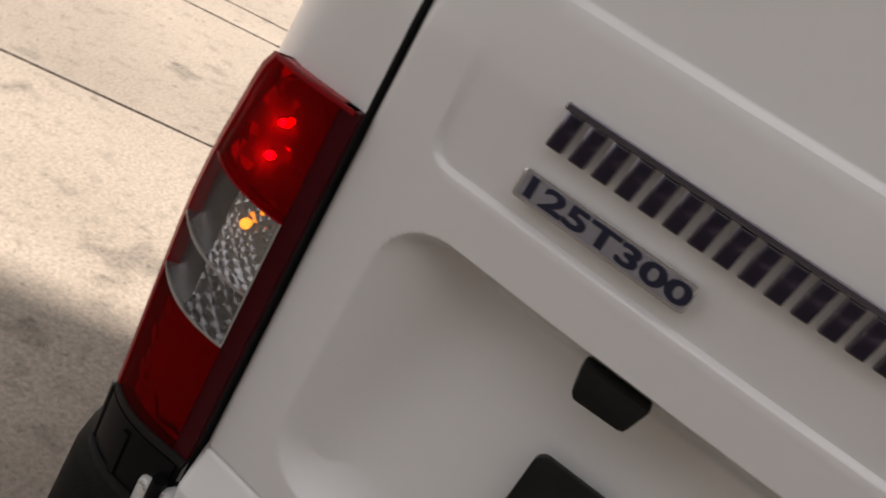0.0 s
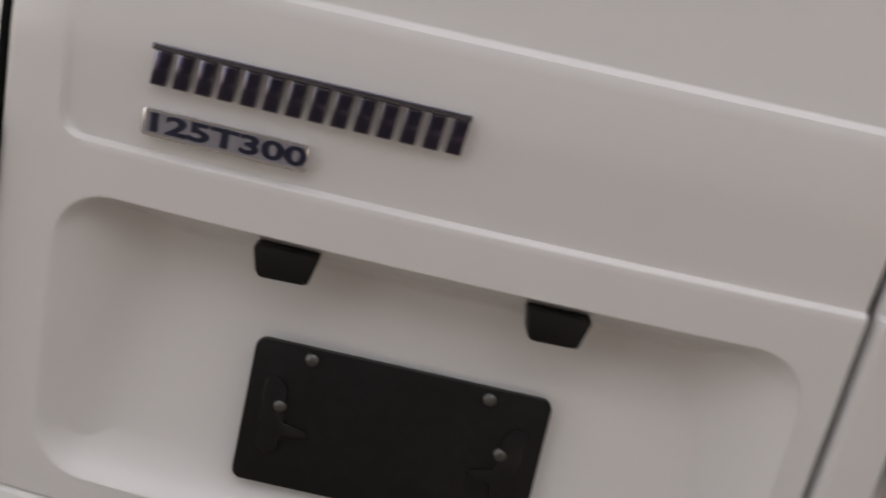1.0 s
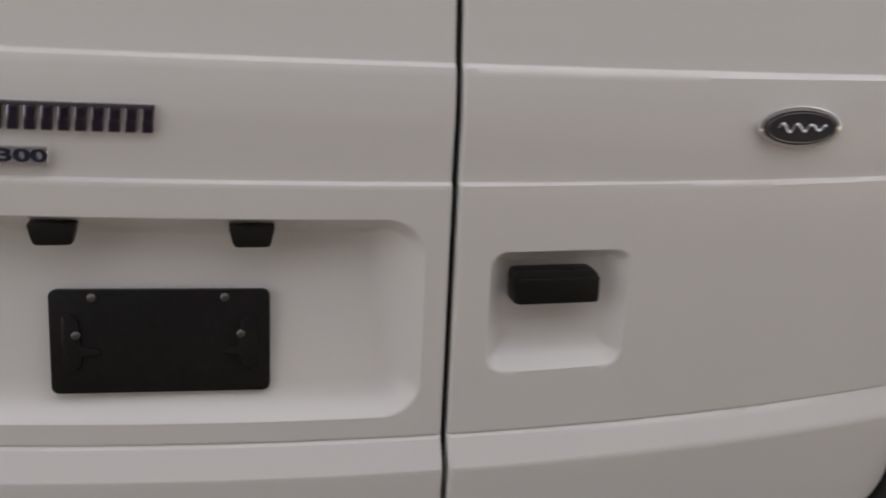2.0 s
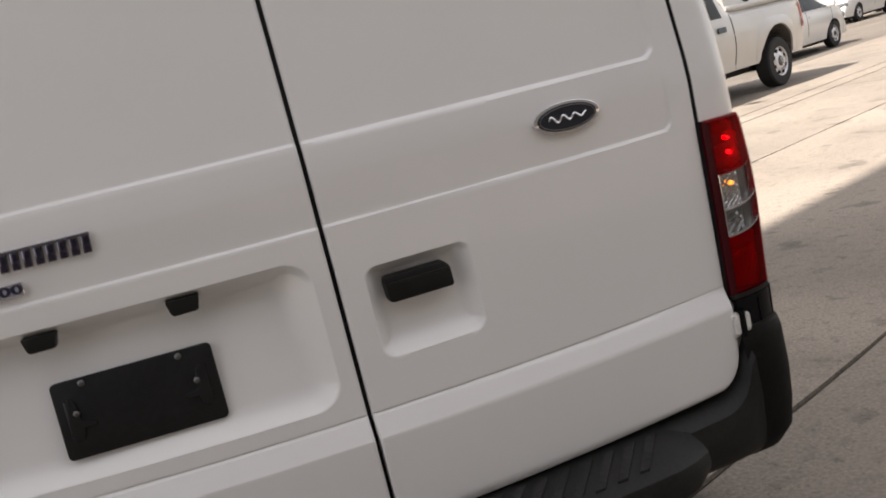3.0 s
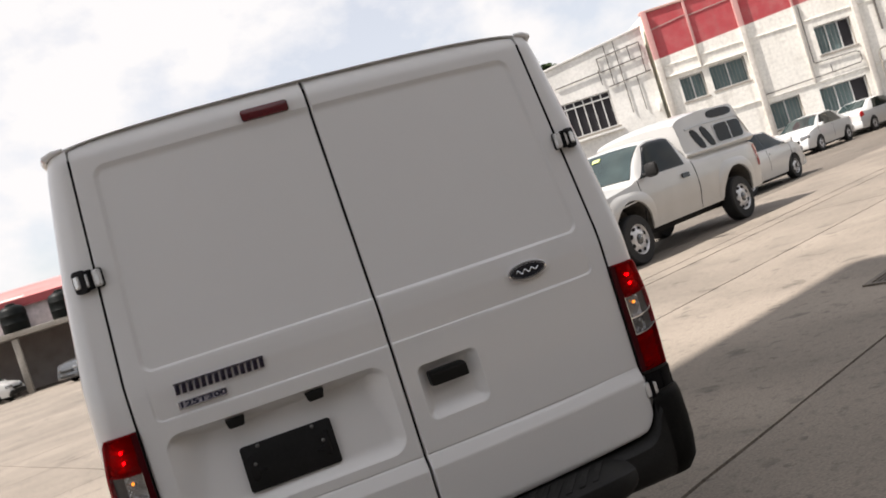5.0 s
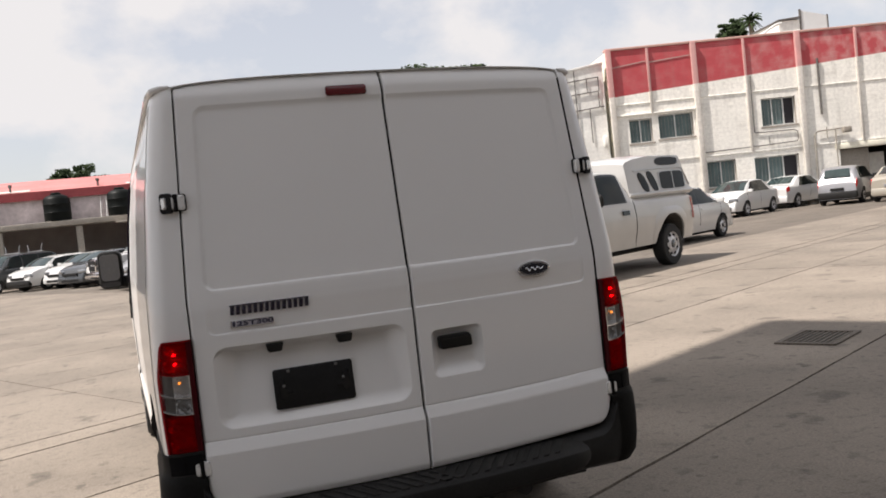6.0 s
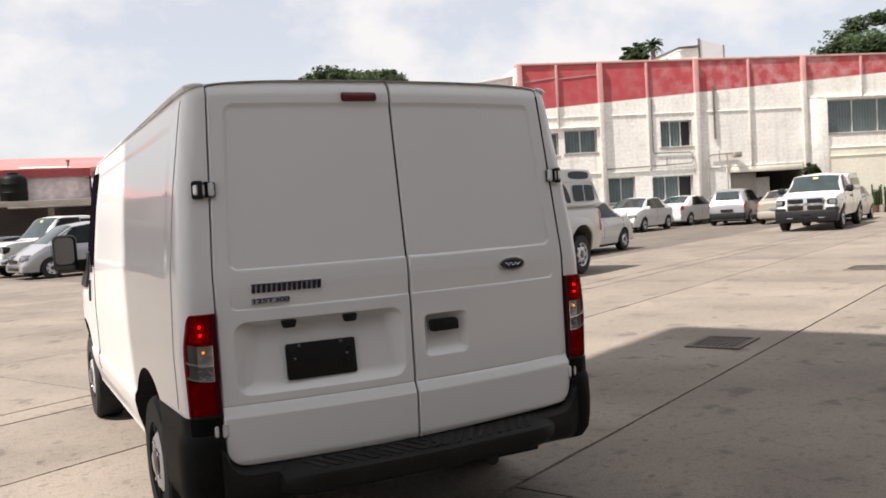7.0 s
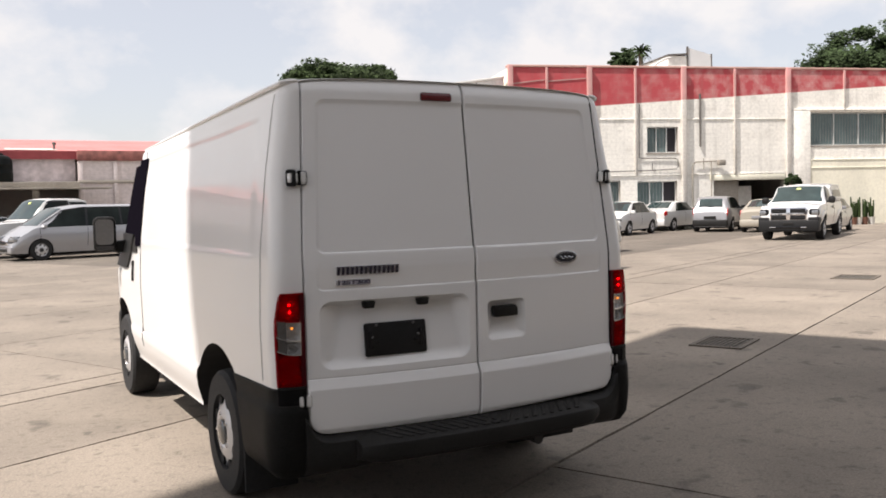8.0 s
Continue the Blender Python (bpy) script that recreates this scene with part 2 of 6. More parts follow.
def thing(name, label, category, group="", at=None, kind=""):
    ob = new(name)
    if at is not None:
        ob.matrix_basis = at
    return tagged(ob, label, category, group, kind)


def add_box(bm, x0, x1, y0, y1, z0, z1, bevel=0.0, m=None, mi=0):
    v = [bm.verts.new((x, y, z)) for z in (z0, z1) for y in (y0, y1) for x in (x0, x1)]
    f = [bm.faces.new([v[i] for i in q]) for q in ((0, 2, 3, 1), (4, 5, 7, 6), (0, 1, 5, 4), (2, 6, 7, 3), (0, 4, 6, 2), (1, 3, 7, 5))]
    for q in f:
        q.material_index = mi
    if bevel:
        edges = list({e for q in f for e in q.edges})
        r = bmesh.ops.bevel(bm, geom=edges, offset=bevel, segments=2, profile=0.5, affect="EDGES")
        for q in r["faces"]:
            q.material_index = mi
        v = list({w for q in r["faces"] for w in q.verts} | {w for w in v if w.is_valid})
    if m is not None:
        for w in v:
            w.co = m @ w.co
    return v


def box(x0, x1, y0, y1, z0, z1, bevel=0.0, m=None):
    bm = bmesh.new()
    add_box(bm, x0, x1, y0, y1, z0, z1, bevel, m)
    return bm


def patch(f, nu, nv, thick=None, inward=None):
    """A grid over f(u, v); with thick, a second skin f(u, v, depth) and rims close it."""
    bm = bmesh.new()
    top = [[bm.verts.new(f(i / nu, j / nv)) for j in range(nv + 1)] for i in range(nu + 1)]
    for i in range(nu):
        for j in range(nv):
            bm.faces.new((top[i][j], top[i + 1][j], top[i + 1][j + 1], top[i][j + 1]))
    if thick is not None:
        ring = [(i, 0) for i in range(nu)] + [(nu, j) for j in range(nv)] + [(i, nv) for i in range(nu, 0, -1)] + [(0, j) for j in range(nv, 0, -1)]
        low = {k: bm.verts.new(thick(k[0] / nu, k[1] / nv)) for k in ring}
        for a, b in zip(ring, ring[1:] + ring[:1]):
            bm.faces.new((top[a[0]][a[1]], low[a], low[b], top[b[0]][b[1]]))
    bmesh.ops.recalc_face_normals(bm, faces=bm.faces)
    return bm


def lathe(profile, n=32, axis="x", bm=None, centre=(0, 0, 0), closed=False, caps=True):
    """Turns (radius, along) pairs round an axis."""
    bm = bm or bmesh.new()
    rings = []
    for r, a in profile:
        ring = []
        for k in range(n):
            c, s = math.cos(2 * math.pi * k / n), math.sin(2 * math.pi * k / n)
            p = {"x": (a, r * c, r * s), "y": (r * c, a, r * s), "z": (r * c, r * s, a)}[axis]
            ring.append(bm.verts.new(Vector(p) + Vector(centre)))
        rings.append(ring)
    for a, b in zip(rings, rings[1:]):
        for k in range(n):
            bm.faces.new((a[k], a[(k + 1) % n], b[(k + 1) % n], b[k]))
    for ring in (rings[0], rings[-1]) if caps and not closed else ():
        bm.faces.new(ring)
    if closed:
        for k in range(n):
            bm.faces.new((rings[-1][k], rings[-1][(k + 1) % n], rings[0][(k + 1) % n], rings[0][k]))
    bmesh.ops.recalc_face_normals(bm, faces=bm.faces)
    return bm


def prism(outline, depth, m=None, bevel=0.0, bm=None):
    """An outline in x, z pushed along y from 0 to depth."""
    bm = bm or bmesh.new()
    a = [bm.verts.new((x, 0, z)) for x, z in outline]
    b = [bm.verts.new((x, depth, z)) for x, z in outline]
    fs = [bm.faces.new(a), bm.faces.new(b[::-1])]
    n = len(outline)
    for i in range(n):
        fs.append(bm.faces.new((a[i], b[i], b[(i + 1) % n], a[(i + 1) % n])))
    bmesh.ops.recalc_face_normals(bm, faces=fs)
    vs = a + b
    if bevel:
        r = bmesh.ops.bevel(bm, geom=list({e for q in fs for e in q.edges}), offset=bevel, segments=2, profile=0.5, affect="EDGES")
        vs = list({w for q in r["faces"] for w in q.verts} | {w for w in vs if w.is_valid})
    if m is not None:
        for w in vs:
            w.co = m @ w.co
    return bm


def rounded(x0, x1, z0, z1, r, n=5):
    """A rounded rectangle as an outline."""
    pts = []
    for cx, cz, a0 in ((x1 - r, z1 - r, 0), (x0 + r, z1 - r, 90), (x0 + r, z0 + r, 180), (x1 - r, z0 + r, 270)):
        for k in range(n + 1):
            a = radians(a0 + 90 * k / n)
            pts.append((cx + r * math.cos(a), cz + r * math.sin(a)))
    return pts


def tube(points, radius, n=8, bm=None):
    """A round bar along points."""
    bm = bm or bmesh.new()
    pts = [Vector(p) for p in points]
    rings = []
    for i, p in enumerate(pts):
        d = (pts[min(i + 1, len(pts) - 1)] - pts[max(i - 1, 0)]).normalized()
        a = d.orthogonal().normalized() if abs(d.z) > 0.95 else d.cross(Vector((0, 0, 1))).normalized()
        b = d.cross(a)
        rad = radius[i] if isinstance(radius, (list, tuple)) else radius
        rings.append([bm.verts.new(p + rad * (a * math.cos(2 * math.pi * k / n) + b * math.sin(2 * math.pi * k / n))) for k in range(n)])
    for r, q in zip(rings, rings[1:]):
        for k in range(n):
            bm.faces.new((r[k], r[(k + 1) % n], q[(k + 1) % n], q[k]))
    bm.faces.new(rings[0][::-1])
    bm.faces.new(rings[-1])
    return bm


def cut(ob, cutter_bm, mi=1):
    """Takes the cutter's volume out of a mesh object for good; the cut faces take material mi."""
    me = bpy.data.meshes.new("cutter")
    bmesh.ops.recalc_face_normals(cutter_bm, faces=cutter_bm.faces)
    for q in cutter_bm.faces:
        q.material_index = mi
    cutter_bm.to_mesh(me)
    cutter_bm.free()
    for m in ob.data.materials:
        me.materials.append(m)
    tool = new("cutter", me)
    tool.parent = ob.parent
    mod = ob.modifiers.new("cut", "BOOLEAN")
    mod.object, mod.operation, mod.solver = tool, "DIFFERENCE", "EXACT"
    dg = bpy.context.evaluated_depsgraph_get()
    dg.update()
    done = bpy.data.meshes.new_from_object(ob.evaluated_get(dg))
    ob.modifiers.clear()
    old = ob.data
    ob.data = done
    done.name = old.name
    bpy.data.objects.remove(tool)
    bpy.data.meshes.remove(me)
    bpy.data.meshes.remove(old)
    done.set_sharp_from_angle(angle=radians(35))


def smooth(a, b, x):
    t = min(1.0, max(0.0, (x - a) / (b - a)))
    return t * t * (3 - 2 * t)


def lerp_table(x, table):
    for (a, p), (b, q) in zip(table, table[1:]):
        if x <= b:
            return p + (q - p) * min(1.0, max(0.0, (x - a) / (b - a)))
    return table[-1][1]


def wheel(parent, x, y, r, width, side, spokes=8, rim_mat=RIM, hub_mat=DARKRIM, rim_r=0.62):
    """A tyre with a pressed rim; side -1: the outer face looks to -x."""
    w, s = width / 2, side
    holder = part("wheel", lathe([(r * 0.60, -w), (r * 0.93, -w), (r * 0.985, -w * 0.82), (r, -w * 0.5), (r, w * 0.5), (r * 0.985, w * 0.82), (r * 0.93, w), (r * 0.60, w)], 40, closed=True), RUBBER, parent, "black rubber tyre")
    holder.location = (x, y, r)
    R = r * rim_r
    part("rim", lathe([(R * 1.04, s * w * 0.98), (R, s * w * 0.99), (R * 0.94, s * w * 0.90), (R * 0.89, s * w * 0.70), (R * 0.66, s * w * 0.84), (R * 0.57, s * w * 0.97), (R * 0.38, s * w * 0.99), (R * 0.32, s * w * 0.86), (R * 0.29, s * w * 0.4)], 32, caps=False), rim_mat, holder)
    for k in range(5):                        # wheel bolts round the hub
        a = 2 * math.pi * k / 5
        part("wheel_bolt", lathe([(R * 0.045, s * w * 0.9), (R * 0.045, s * w * 1.06), (R * 0.02, s * w * 1.08)], 8, centre=(0, R * 0.44 * math.cos(a), R * 0.44 * math.sin(a))), CHROME, holder)
    hb = lathe([(R * 0.30, s * w * 0.5), (R * 0.30, s * w * 1.04), (R * 0.22, s * w * 1.14), (R * 0.02, s * w * 1.15)], 20)
    part("hub", hb, hub_mat, holder)
    # raised black ovals paint the shade of the rim's holes
    for k in range(spokes):
        a = 2 * math.pi * (k + 0.5) / spokes
        c, q = math.cos(a), math.sin(a)
        bm = bmesh.new()
        vs = []
        for k2 in range(12):
            e, f = 0.150 * R * math.cos(k2 * math.pi / 6), 0.105 * R * math.sin(k2 * math.pi / 6)
            rr = R * 0.77 + f
            vs.append((rr * c - e * q, rr * q + e * c))
        lo = [bm.verts.new((s * w * 0.66, y_, z_)) for y_, z_ in vs]
        hi = [bm.verts.new((s * w * 0.90, y_, z_)) for y_, z_ in vs]
        bm.faces.new(hi)
        bm.faces.new(lo[::-1])
        for k2 in range(12):
            bm.faces.new((lo[k2], lo[(k2 + 1) % 12], hi[(k2 + 1) % 12], hi[k2]))
        bmesh.ops.recalc_face_normals(bm, faces=bm.faces)
        part("rim_hole", bm, BLACK, holder)
    return holder


# ---- the white panel van ----
XC = 0.02                                    # the van's middle line


def rear_y(x, z):
    """The curved rear of the van: leaning in above the waist and bowed across."""
    lean = 0.0 if z < 1.2 else (z - 1.2) * 0.118
    top = 0.10 * max(0.0, z - 1.96) ** 2 * 60
    return lean + top + 0.078 * (min(abs(x - XC), 0.845) / 0.82) ** 2


def door_half(z):
    """Half the width across both rear doors at a height."""
    return 0.832 - max(0.0, z - 1.25) * 0.058


def body_half(z):
    return lerp_table(z, [(0.38, 0.925), (0.55, 0.958), (0.95, 0.966), (1.27, 0.955), (1.6, 0.922), (1.8, 0.893), (1.93, 0.873), (1.985, 0.860), (2.004, 0.850)])


def corner(u, z, proud=0.0):
    """Plan of the rear corner: u 0 at the door's edge, 1 on the flat of the side. Right-hand side, from the middle line."""
    a = u * math.pi / 2
    e, h = door_half(z) + 0.0015, body_half(z)
    x = e + (h - e) * math.sin(a) + proud * math.sin(a)
    s = 0.10 * (1 - math.cos(a)) ** 1.5 - proud * math.cos(a)
    return x, s


def roof_drop(y):
    """The roof's rails fall slightly towards the front."""
    return 0.088 * line(0.25, 3.3, y)


def line(a, b, x):
    """0 at a, 1 at b, straight between."""
    return min(1.0, max(0.0, (x - a) / (b - a)))


def roof_z(y):
    return lerp_table(y, [(0.0, 2.03), (0.5, 2.045), (2.6, 1.985), (3.15, 1.945), (3.4, 1.87), (4.1, 1.33), (4.25, 1.23), (4.6, 1.08), (4.78, 0.88), (4.84, 0.6)])


def side_press(y, z):
    """The pressed window panel of the van's side, and the sill crease."""
    zl, zh = 1.262, 1.872 - 0.6 * roof_drop(y)
    a = smooth(0.262, 0.42, y) * (1 - smooth(2.95, 3.03, y))
    d = -0.0055 * a * line(zl - 0.006, zl + 0.002, z) * (1 - line(zh - 0.008, zh + 0.002, z))
    d += 0.010 * (1 - smooth(0.600, 0.606, z)) - 0.012 * (1 - smooth(0.36, 0.50, z))
    d -= 0.060 * smooth(3.2, 4.1, y) * smooth(0.95, 1.3, z)          # the cab draws in above the waist
    return d


def van_ring(y, n_side=120, n_roof=26, half=None, shift=0.0, drop=0.0):
    """One cross-section, from the left sill over the roof to the right sill."""
    zt = roof_z(y)
    zs = min(2.004 - roof_drop(y), zt - 0.026) if y < 3.3 else zt - 0.05
    pts = []
    nose = 1.0 - 0.16 * smooth(3.9, 4.84, y) ** 1.5
    for k in range(n_side + 1):
        z = 0.362 + (zs - 0.362) * k / n_side
        x = (half(z) if half else body_half(z) + side_press(y, z)) * nose
        if y >= 3.3:
            x *= 1 - 0.06 * smooth(0.75, 1.0, k / n_side)
        pts.append((x, z))
    xe, ze = pts[-1]
    for k in range(1, n_roof + 1):
        a = (math.pi / 2) * k / n_roof
        pts.append((xe * (1 - math.sin(a) * 0.0) * math.cos(a) ** 0.45 if k < n_roof else 0.0, ze + (zt - ze) * math.sin(a)))
    out = [(-x, z) for x, z in pts] + [(x, z) for x, z in pts[-2::-1]]
    ring = []
    for x, z in out:
        yy = y + shift
        fade = max(0.0, 1 - y / 0.9)
        ring.append(Vector((XC + x, yy + fade * rear_y(XC + x * 0.98, min(z, 2.0)), z - (drop if z > 1.9 else 0.0))))
    return ring


def build_van_body(van):
    bm = bmesh.new()
    rings = []
    # the door opening, then round the corners to the flat sides
    rings.append(van_ring(0.085, half=lambda z: door_half(z) - 0.012, drop=0.016))
    for k in range(0, 11):
        u = k / 10
        rings.append(van_ring(0.10 * (1 - math.cos(u * math.pi / 2)) ** 1.5 + 0.002, half=lambda z, u=u: corner(u, z)[0]))
    y = 0.12
    while y < 3.2:
        rings.append(van_ring(y))
        y += 0.004 if 0.26 < y < 0.28 else 0.028 if y < 2.0 else 0.045
    for k in range(27):
        rings.append(van_ring(3.2 + 1.64 * k / 26))
    vr = [[bm.verts.new(p) for p in r] for r in rings]
    for a, b in zip(vr, vr[1:]):
        for k in range(len(a) - 1):
            bm.faces.new((a[k], a[k + 1], b[k + 1], b[k]))
        bm.faces.new((a[-1], a[0], b[0], b[-1]))         # the floor
    cap = bm.faces.new(vr[0])
    cap.material_index = 1
    for k in range(len(vr[0])):                           # jamb and cap are black: the door gaps' shade in their colour
        for f in vr[0][k].link_faces:
            if min(v.co.z for v in f.verts) < 1.95:
                f.material_index = 1
    bm.faces.new(vr[-1][::-1])
    bmesh.ops.recalc_face_normals(bm, faces=bm.faces)
    body = part("body", bm, [WHITE, BLACK], van, "white painted van body", sharp=30)
    tool = bmesh.new()
    for side in (-1, 1):
        for yc in (1.03, 3.95):
            x0, x1 = (XC - 1.2, XC - 0.62) if side < 0 else (XC + 0.62, XC + 1.2)
            n = 40
            ra = [tool.verts.new((x0, yc + 0.49 * math.cos(2 * math.pi * k / n), 0.36 + 0.42 * math.sin(2 * math.pi * k / n))) for k in range(n)]
            rb = [tool.verts.new((x1, yc + 0.49 * math.cos(2 * math.pi * k / n), 0.36 + 0.42 * math.sin(2 * math.pi * k / n))) for k in range(n)]
            tool.faces.new(ra)
            tool.faces.new(rb[::-1])
            for k in range(n):
                tool.faces.new((ra[k], rb[k], rb[(k + 1) % n], ra[(k + 1) % n]))
    cut(body, tool)
    return body


def corner_cut(p, q, sp, sq, r):
    """The wall that runs round a corner of radius r, its slope passing from sp to sq."""
    if p >= r or q >= r:
        return 1.0
    u, v = r - p, r - q
    l = math.hypot(u, v)
    return (r - l) * math.hypot(sp * u, sq * v) / l if l > 1e-6 else r * max(sp, sq)


def soft_min(a, b, k):
    h = max(0.0, min(1.0, 0.5 + 0.5 * (b - a) / k))
    return b + (a - b) * h - k * h * (1 - h)


def pressed(x, z, x0, x1, z0, z1, deep, sl, sr, sb, st, r, k=0.003):
    """Depth of a pressed recess: flat walls of the given slopes run down to a floor at depth deep."""
    a, b, c, d = sl * (x - x0), sr * (x1 - x), sb * (z - z0), st * (z1 - z)
    if min(a, b, c, d) <= 0:
        return 0.0
    p, q, u, v = x - x0, x1 - x, z - z0, z1 - z
    wall = min(a, b, c, d, corner_cut(p, v, sl, st, r), corner_cut(q, v, sr, st, r), corner_cut(p, u, sl, sb, r), corner_cut(q, u, sr, sb, r))
    return max(0.0, soft_min(wall, deep, k)) if wall > 0 else 0.0


def door_press(x, z, side):
    """How far the door's sheet stands out (+) or in (-) from the plain rear."""
    d = 0.0
    # tall upper panel, with a bright ledge along its foot
    if side < 0:
        xl, xr = -0.748 + (z - 1.29) * 0.062, 0.5
    else:
        xl, xr = -0.5, 0.783 - (z - 1.29) * 0.062
    d -= pressed(x, z, xl, xr, 1.2655, 1.934, 0.0082, 0.55, 0.55, 1.25, 0.42, 0.042, 0.0012)
    # the band under it, running in towards its lower edge
    if side < 0:
        xl, xr = -0.752, 0.5
    else:
        xl, xr = -0.5, 0.785
    ramp = 1 - line(1.118, 1.235, z)
    d -= ramp * pressed(x, z, xl, xr, 1.1090, 1.30, 0.0058, 1.0, 1.0, 1.40, 1.0, 0.026, 0.0008)
    # a groove and a sloping shoulder over the lower rail
    d += 0.021 * (1 - line(0.689, 0.7315, z)) - 0.0035 * math.exp(-((z - 0.7335) / 0.0022) ** 2)
    d -= 0.010 * (1 - line(0.50, 0.689, z)) + 0.008 * (1 - smooth(0.492, 0.52, z))
    if side < 0:      # the recess round the plate, shallower towards its foot
        d -= pressed(x, z, -0.747, -0.040, 0.768, 1.062, 0.066 - 0.041 * (1.06 - z) / 0.29, 0.60, 0.95, 0.92, 2.1, 0.056, 0.018)
    else:             # the recess of the handle
        d -= pressed(x, z, 0.056, 0.272, 0.830, 1.014, 0.036 - 0.010 * (1.01 - z) / 0.18, 1.15, 1.05, 0.82, 1.9, 0.028, 0.012)
    return d


def build_rear_door(van, side):
    z0, z1, nx = 0.492, 2.008, 230
    gap = 0.0044
    heights, z = [], z0
    while z < z1 - 0.002:                     # closer rows where the sheet is creased
        heights.append(z)
        fine = any(a < z < b for a, b in ((0.492, 0.505), (0.683, 0.694), (0.726, 0.739), (0.764, 0.815), (0.826, 0.88), (1.0, 1.068), (1.104, 1.1165), (1.262, 1.2755), (1.908, 1.938)))
        z += 0.0013 if fine else 0.0065
    heights.append(z1)
    nz = len(heights) - 1

    def place(i, j, back=0.0):
        v = j / nz
        xa = min(0.785, 0.8 * i / nx)
        zr = 2.002 + 0.0260 * math.sqrt(max(0.0, 1 - (xa / 0.79) ** 4.44))
        z = heights[j]
        v = (z - z0) / (z1 - z0)
        lift = (zr - z1) * smooth(0.90, 1.0, v)
        e = door_half(z) - gap
        rb, rt = 0.085, 0.016
        if z < z0 + rb:
            e -= rb - math.sqrt(max(0.0, rb * rb - (rb - (z - z0)) ** 2))
        if z > z1 - rt:
            e -= 0.6 * (rt - math.sqrt(max(0.0, rt * rt - (rt - (z1 - z)) ** 2)))
        edge = XC + side * e
        seam = 0.0046 * side
        x = seam + (edge - seam) * i / nx
        zz = z + lift + 0.010 * (x / 0.8 if side > 0 else 0.0) * (1 - v)
        y = rear_y(x, zz) - door_press(x, zz, side)
        # the sheet rolls over at its rim
        near = min(abs(x - seam), abs(edge - x), z - z0, z1 - z)
        y += 0.006 * max(0.0, 1 - near / 0.006) ** 2
        return (x, y + back, zz)

    bm = patch(lambda u, v: place(round(u * nx), round(v * nz)), nx, nz, lambda u, v: place(round(u * nx), round(v * nz), 0.045))
    return part("rear_door", bm, WHITE, van, "white pressed-steel rear door", sharp=32)


def rear_point(x, z, out=0.0):
    return Vector((x, rear_y(x, z) - out, z))


def on_rear(x, z, out=0.0):
    """A frame on the rear doors: x along the sheet, y into the van, z up it."""
    p = rear_point(x, z, out)
    tx = (rear_point(x + 0.01, z) - rear_point(x - 0.01, z)).normalized()
    tz = (rear_point(x, z + 0.01) - rear_point(x, z - 0.01)).normalized()
    ty = tz.cross(tx).normalized()
    tz = tx.cross(ty)
    return Matrix(((tx.x, ty.x, tz.x, p.x), (tx.y, ty.y, tz.y, p.y), (tx.z, ty.z, tz.z, p.z), (0, 0, 0, 1)))


def text_mesh(body, size, depth):
    """Lettering as a bmesh in x, z, centred, with its face to -y."""
    cu = bpy.data.curves.new("lettering", "FONT")
    cu.body, cu.size, cu.extrude, cu.align_x, cu.align_y = body, size, depth, "CENTER", "CENTER"
    cu.resolution_u = 4
    cu.offset = 0.0007
    ob = new("lettering", cu)
    dg = bpy.context.evaluated_depsgraph_get()
    dg.update()
    me = bpy.data.meshes.new_from_object(ob.evaluated_get(dg))
    bm = bmesh.new()
    bm.from_mesh(me)
    bmesh.ops.transform(bm, matrix=Matrix.Rotation(radians(90), 4, "X"), verts=bm.verts)
    bpy.data.objects.remove(ob)
    bpy.data.meshes.remove(me)
    return bm


